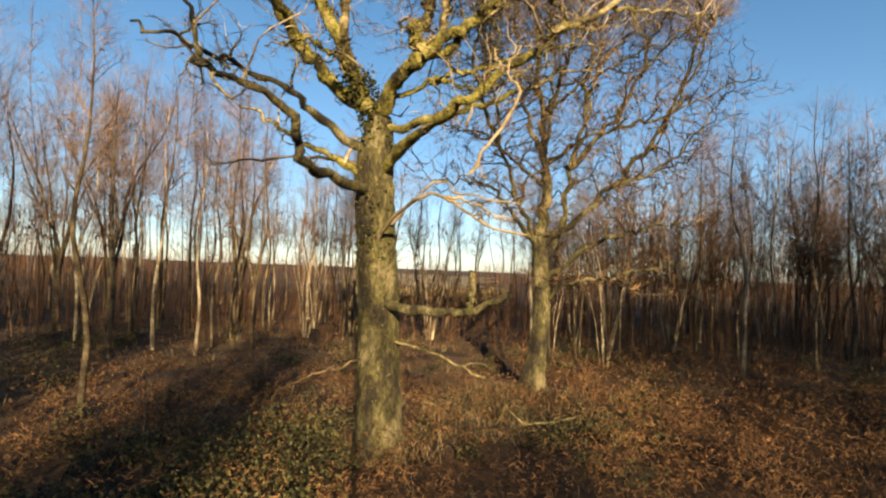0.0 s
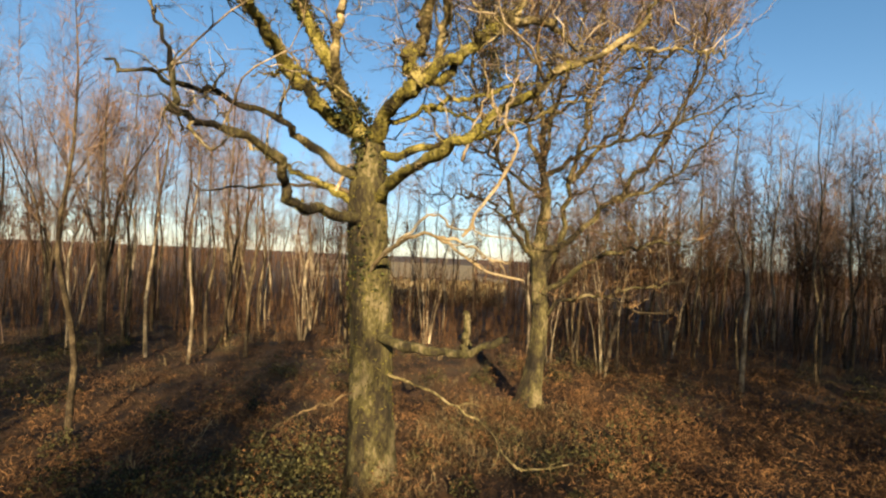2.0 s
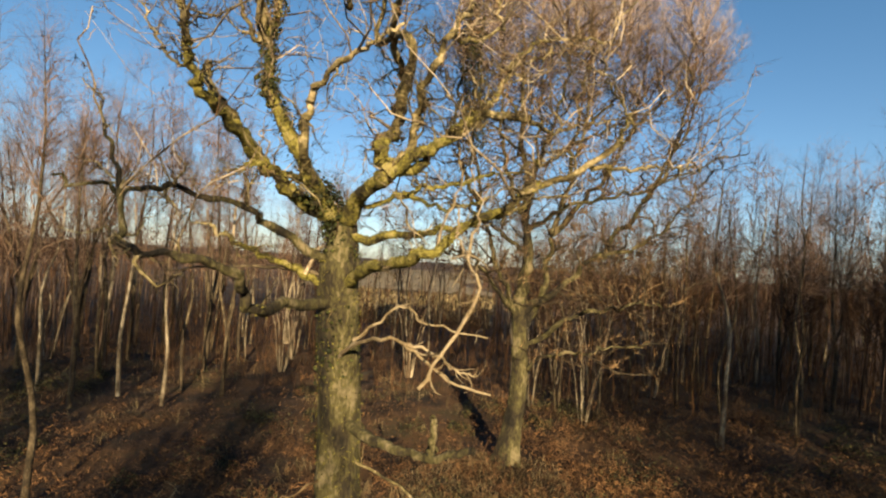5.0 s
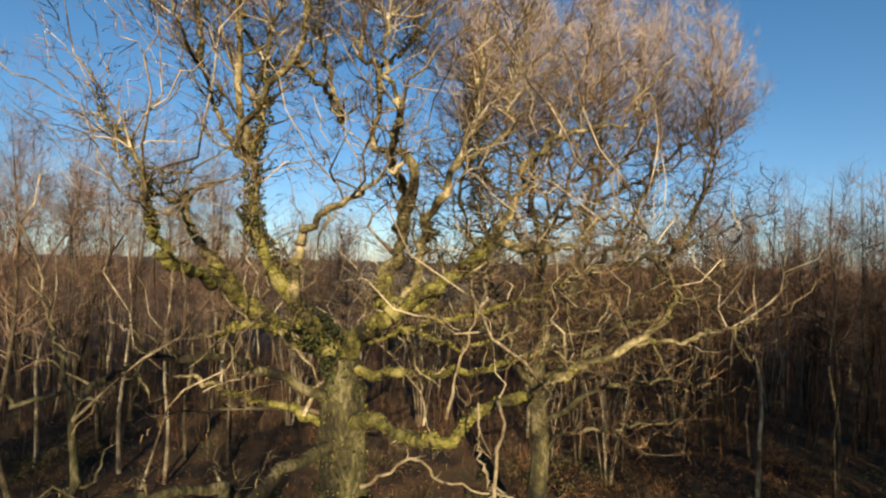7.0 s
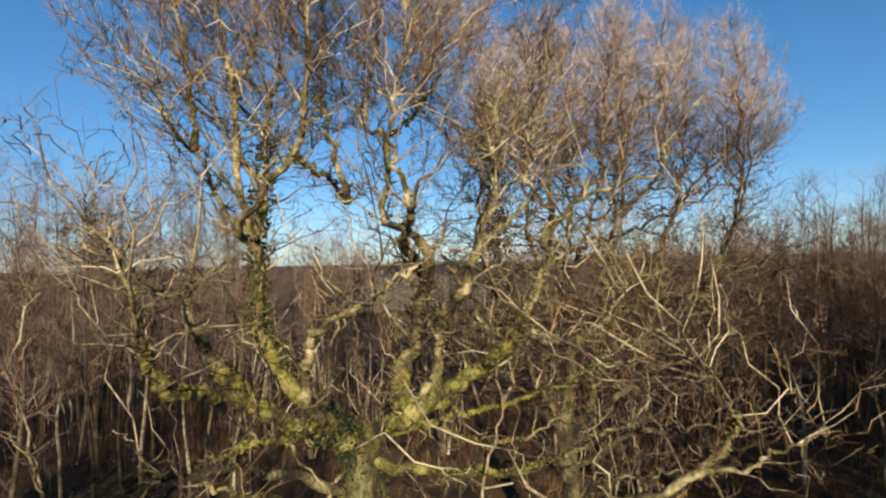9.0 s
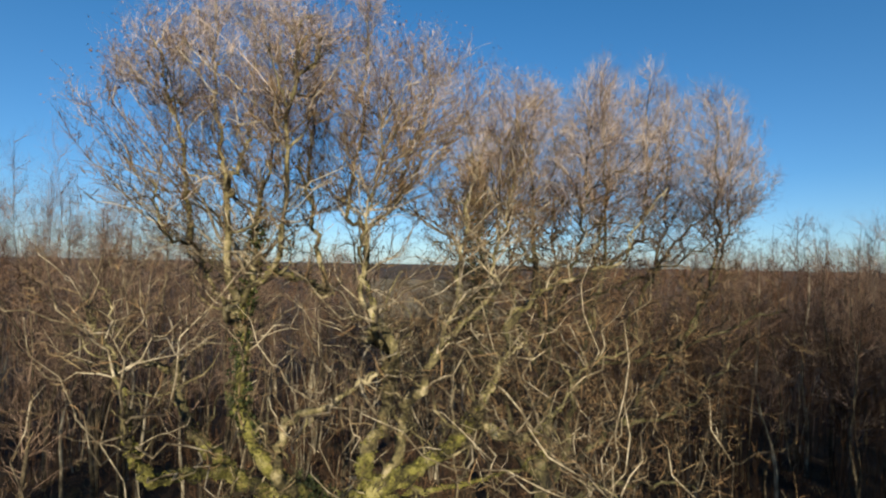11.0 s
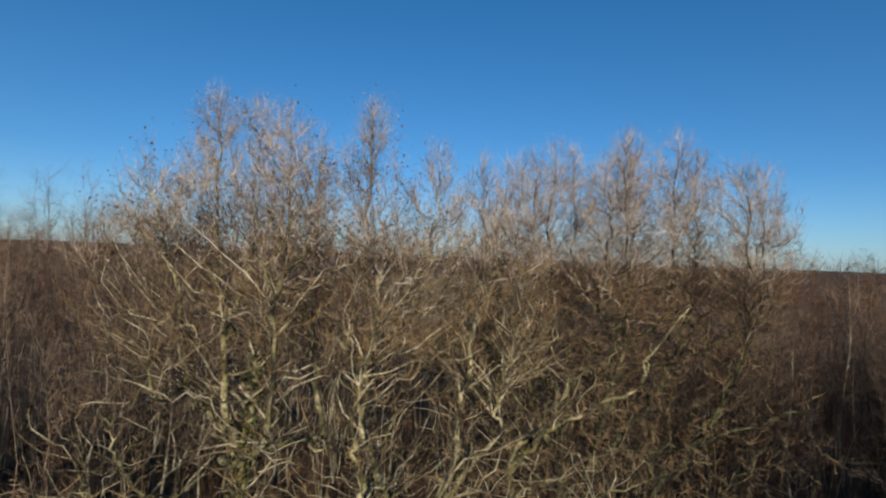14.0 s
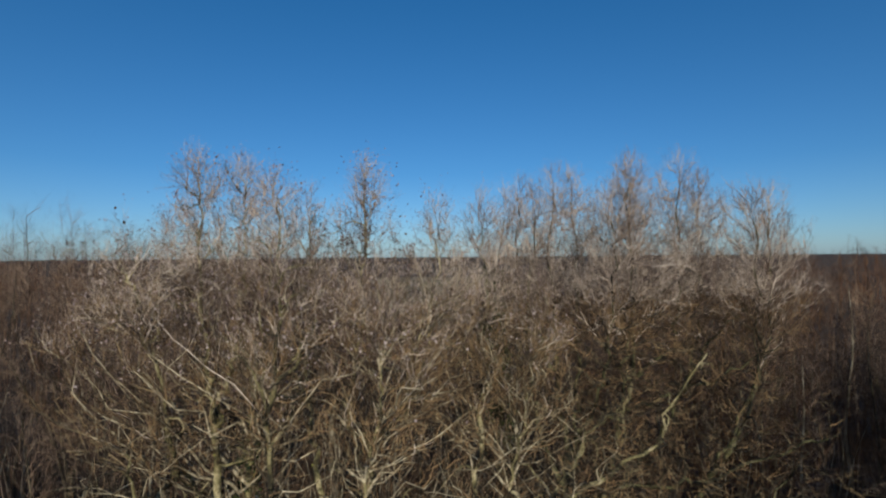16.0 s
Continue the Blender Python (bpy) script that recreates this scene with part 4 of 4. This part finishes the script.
def open_strip(x, y):
    """Low growth only in the open land that widens behind the clearing."""
    return np.where((np.abs(x + 0.36 * y) < 0.55 * y) & (rng.random(len(x)) < 0.8), 0.42, 1.0)


fx, fy = scatter(320, 27, 46, 1.3, 0.16)
keep = (fx > 0) | (rng.random(len(fx)) < 0.3)
far_wood(fx[keep], fy[keep], 8.5 + 4.5 * rng.random(keep.sum()), 22, 190, "thicket of thin bare trees behind the clearing", skin=thicket_bark)
fx, fy = 6 + 42 * rng.random(300), 25 + 24 * rng.random(300)
far_wood(fx, fy, 6 + 4.5 * rng.random(300), 30, 190, "dense thicket of thin bare trees", skin=thicket_bark)
fx, fy = scatter(900, 45, 130, 1.35, 0.10)
far_wood(fx, fy, (12 + 5.5 * rng.random(len(fx))) * open_strip(fx, fy), 18, 130, "bare brown woodland stretching away behind the clearing", 1.6, 0.5)
fx, fy = scatter(1900, 125, 300, 1.3, 0.0)
far_wood(fx, fy, open_strip(fx, fy) * (10 + 6 * rng.random(len(fx))) * (0.75 + 0.6 * patchy(fx * 0.12, fy * 0.12, 1.0)), 8, 46, "distant bare brown woodland", 3.5, 0.4)
fx, fy = scatter(2400, 290, 1700, 1.25, 0.0)
far_wood(fx, fy, (0.5 + 0.5 * open_strip(fx, fy)) * (11 + 14 * rng.random(len(fx)) ** 2) * (0.65 + 0.7 * patchy(fx * 0.03, fy * 0.03, 2.0)), 6, 14, "bare woodland along the horizon", 9.0, 0.3)
a = 2 * np.pi * rng.random(420)
r = 28 + 45 * rng.random(420) ** 0.7
fx, fy = r * np.cos(a), -4 + r * np.sin(a)
away = (fy < -22) | (np.abs(fx) > fy + 18) & (np.abs(fx) > 22)
far_wood(fx[away], fy[away], 11 + 4 * rng.random(away.sum()), 16, 70, "bare woodland round the clearing", 1.5)
fx, fy = -20 + 56 * rng.random(190), -20 + 11.5 * rng.random(190)
keep = (fx < -2) & (rng.random(190) < 0.38) | (fx > 13)
far_wood(fx[keep], fy[keep], 10 + 3.5 * rng.random(keep.sum()), 30, 150, "bare wood bordering the clearing", 1.5, girth=0.0062)
fx, fy = -2.8 + 3.6 * rng.random(14), -15 + 7 * rng.random(14)
far_wood(fx, fy, 14.2 + 1.6 * rng.random(14), 40, 260, "tall bare trees bordering the clearing", girth=0.0062)
fx, fy = 3.6 + 11 * rng.random(80), -13 + 5 * rng.random(80)
far_wood(fx, fy, 6.4 + 2.6 * rng.random(80), 20, 190, "low bare scrubby trees bordering the clearing")
# woods out of view at both sides, added to shade the trees ahead
for x0, x1, y0, y1, tall, many in ((13, 38, -9, 9, 19, 260), (-26, -9, -12, 1, 16.5, 130)):
    fx, fy = x0 + (x1 - x0) * rng.random(many), y0 + (y1 - y0) * rng.random(many)
    far_wood(fx, fy, tall + 3 * rng.random(many), 26, 120, "unseen bare wood added to shade the clearing's sides", 2.0)


fx, fy = -46 + 29 * rng.random(150), 21 + 26 * rng.random(150)
far_wood(fx, fy, 16.2 + 3.0 * rng.random(150), 26, 280, "tall bare wood with fine reddish crowns", 1.2, lo=0.6, skin=birch_twigs, girth=0.002)
fx, fy = 18 + 28 * rng.random(60), 22 + 18 * rng.random(60)
far_wood(fx, fy, 13.6 + 2.7 * rng.random(60), 26, 280, "tall bare wood with fine reddish crowns", skin=birch_twigs)


def scrub(x, y, tall, thick, label):
    """Thin rods and saplings between the trunks."""
    n = len(x)
    u = np.linspace(0, 1, 3)[None, :, None]
    P = np.stack([x, y, ground_z(x, y) - 0.15], -1)[:, None, :] + u * np.stack([rng.normal(0, 0.35, n), rng.normal(0, 0.35, n), tall], -1)[:, None, :]
    R = thick * (0.010 + 0.012 * rng.random(n))[:, None] * np.linspace(1, 0.4, 3)
    P1, R1 = sprout(P, R, n * 9, 0.8, 0.007 * thick, lo=0.2, angle=0.7, up=0.15, wander=0.2, steps=1)
    ob = new("scrub", mesh_of("scrub", [strands(P, R, 3), slivers(P1, R1)], thicket_bark))
    tagged(ob, label, "scrub", kind="stuff")


scrub((rng.random(3400) * 2 - 1) * 40, 24 + 26 * rng.random(3400), 0.9 + 3.7 * rng.random(3400) ** 1.3, 1.0, "leafless brown scrub standing between the trunks")
sy = 48 + 55 * rng.random(500)
scrub(-0.07 * sy + (rng.random(500) * 2 - 1) * 0.14 * sy, sy, 0.5 + 0.7 * rng.random(500), 2.0, "low leafless scrub beyond the clearing")
sx, sy = scatter(3000, 46, 240, 1.3, 0.0)
scrub(sx, sy, 2.0 + 5 * rng.random(len(sx)), 4.0, "leafless thickets under the far trees")


# ---- undergrowth ----
def fronds(x, y, long, wide, arch, material, name, label, category):
    n = len(x)
    a = 2 * np.pi * rng.random(n)
    out = np.stack([np.cos(a), np.sin(a), np.zeros(n)], -1)
    side = np.stack([-np.sin(a), np.cos(a), np.zeros(n)], -1)
    s = (long * (0.5 + rng.random(n)))[:, None]
    base = np.stack([x, y, ground_z(x, y) - 0.02], -1)
    lean = (0.3 + arch * rng.random(n))[:, None]
    pts = []
    for u, w in ((0, 0.5), (0.4, 1.0), (0.75, 0.8), (1.0, 0.15)):
        mid = base + out * s * u * lean + np.array((0, 0, 1)) * s * (u - 0.55 * lean * u * u)
        pts += [mid - side * wide * w * s, mid + side * wide * w * s]
    pts = np.stack(pts, 1)
    k = np.arange(8 * n).reshape(n, 8)
    quads = np.concatenate([k[:, [0, 1, 3, 2]], k[:, [2, 3, 5, 4]], k[:, [4, 5, 7, 6]]])
    ob = new(name, mesh_of(name, [(pts.reshape(-1, 3), quads)], material))
    tagged(ob, label, category, kind="stuff")


def spots(n, seed, low, x0=-26, x1=26, y0=3, y1=34):
    x, y = x0 + (x1 - x0) * rng.random(n), y0 + (y1 - y0) * rng.random(n) ** 1.15
    keep = patchy(x, y, seed) + 0.15 * rng.normal(size=n) > low
    return x[keep], y[keep]


def clumped(n, each, spread, seed, low, **where):
    """Plants in tufts: places, and how big each tuft is."""
    x, y = spots(n, seed, low, **where)
    size = 0.45 + 1.1 * rng.random(len(x)) ** 1.8
    who = np.repeat(np.arange(len(x)), each)
    a, r = 2 * np.pi * rng.random(len(who)), np.sqrt(rng.random(len(who)))
    return x[who] + spread * size[who] * r * np.cos(a), y[who] + spread * size[who] * r * np.sin(a), size[who], r


def bracken(x, y, size, r, tall, thick, label):
    many = len(x)
    foot = np.stack([x, y, ground_z(x, y) + tall * size * np.sqrt(1.02 - r ** 2) * (0.1 + 0.9 * rng.random(many))], -1)
    sway = unit(rng.normal(size=(many, 3)) * np.array((1, 1, 0.55))) * (0.06 + 0.14 * rng.random(many))[:, None]
    stalk = np.stack([foot, foot + 0.5 * sway + rng.normal(0, 0.02, (many, 3)) + np.array((0, 0, 0.03)), foot + sway], 1)
    few = rng.random(many) < 0.12
    ob = new("bracken", mesh_of("bracken", [slivers(stalk, np.full((many, 3), thick)), leaves(foot[few], 0.055, 0.6)], bracken_brown, False))
    tagged(ob, label, "bracken", kind="stuff")


bracken(*clumped(1500, 30, 0.66, 1.0, 0.12), 0.95, 0.0075, "low heaps of dead brown bracken covering the clearing")
bracken(*clumped(1150, 60, 0.5, 2.2, 0.1, x0=-12, x1=16, y0=2.5, y1=17), 0.9, 0.0052, "tangled dead bracken stalks round the oaks")
bracken(*clumped(620, 36, 0.62, 5.0, 0.05, x0=3, x1=17, y0=9, y1=25), 0.85, 0.009, "rust-brown bracken beside the second oak")
gx, gy, gs, gr = clumped(1700, 16, 0.35, 2.4, 0.38)
fronds(gx, gy, 0.38 * gs, 0.013, 1.0, grass_pale, "grass_tufts", "dry yellowish winter grass between the bracken", "grass")


def bramble(x, y, size, r, label):
    z = ground_z(x, y) + 0.95 * size * np.sqrt(1.02 - r ** 2) * (0.3 + 0.7 * rng.random(len(x)))
    ob = new("bramble", mesh_of("bramble", [leaves(np.stack([x, y, z], -1), 0.075, 1.5)], bramble_green, False))
    tagged(ob, label, "bramble", kind="stuff")


bramble(*clumped(560, 170, 0.75, 3.7, 0.55, y1=24), "dark green bramble thicket on the woodland floor")
bramble(*clumped(46, 260, 0.95, 3.7, -1.0, x0=-5.4, x1=-2.2, y0=4.6, y1=10.6), "thick green bramble beside the old oak")
lx, ly = spots(16000, 5.2, -0.3)
ob = new("fallen_leaves", mesh_of("fallen_leaves", [leaves(np.stack([lx, ly, ground_z(lx, ly) + 0.02 + 0.04 * rng.random(len(lx))], -1), 0.045)], dead_leaf, False))
tagged(ob, "fallen brown leaves strewn over the ground", "leaves", kind="stuff")
hy = 52 + 50 * rng.random(4200)
fronds(-0.05 * hy + (rng.random(4200) * 2 - 1) * 0.14 * hy, hy, np.full(4200, 1.0), 0.09, 1.0, grass_pale, "tall_grass", "pale dry grass in the open strip beyond the trees", "grass")
fx, fy = oak_place[0] + rng.normal(0.25, 0.45, 420), oak_place[1] - 0.65 + rng.normal(0, 0.28, 420)
fronds(fx, fy, np.full(420, 0.5), 0.012, 0.7, grass_pale, "grass_tufts", "long pale grass at the foot of the old oak", "grass")
wx, wy = -0.8 + 5.6 * rng.random(9500), 10.6 + 6.6 * rng.random(9500)
some = patchy(wx * 1.6, wy * 1.6, 0.7) + 0.2 * rng.normal(size=9500) > 0.35
fronds(wx[some], wy[some], np.full(some.sum(), 0.32), 0.022, 1.3, grass_pale, "grass_tufts", "pale dry grass on the open ground between the two oaks", "grass")
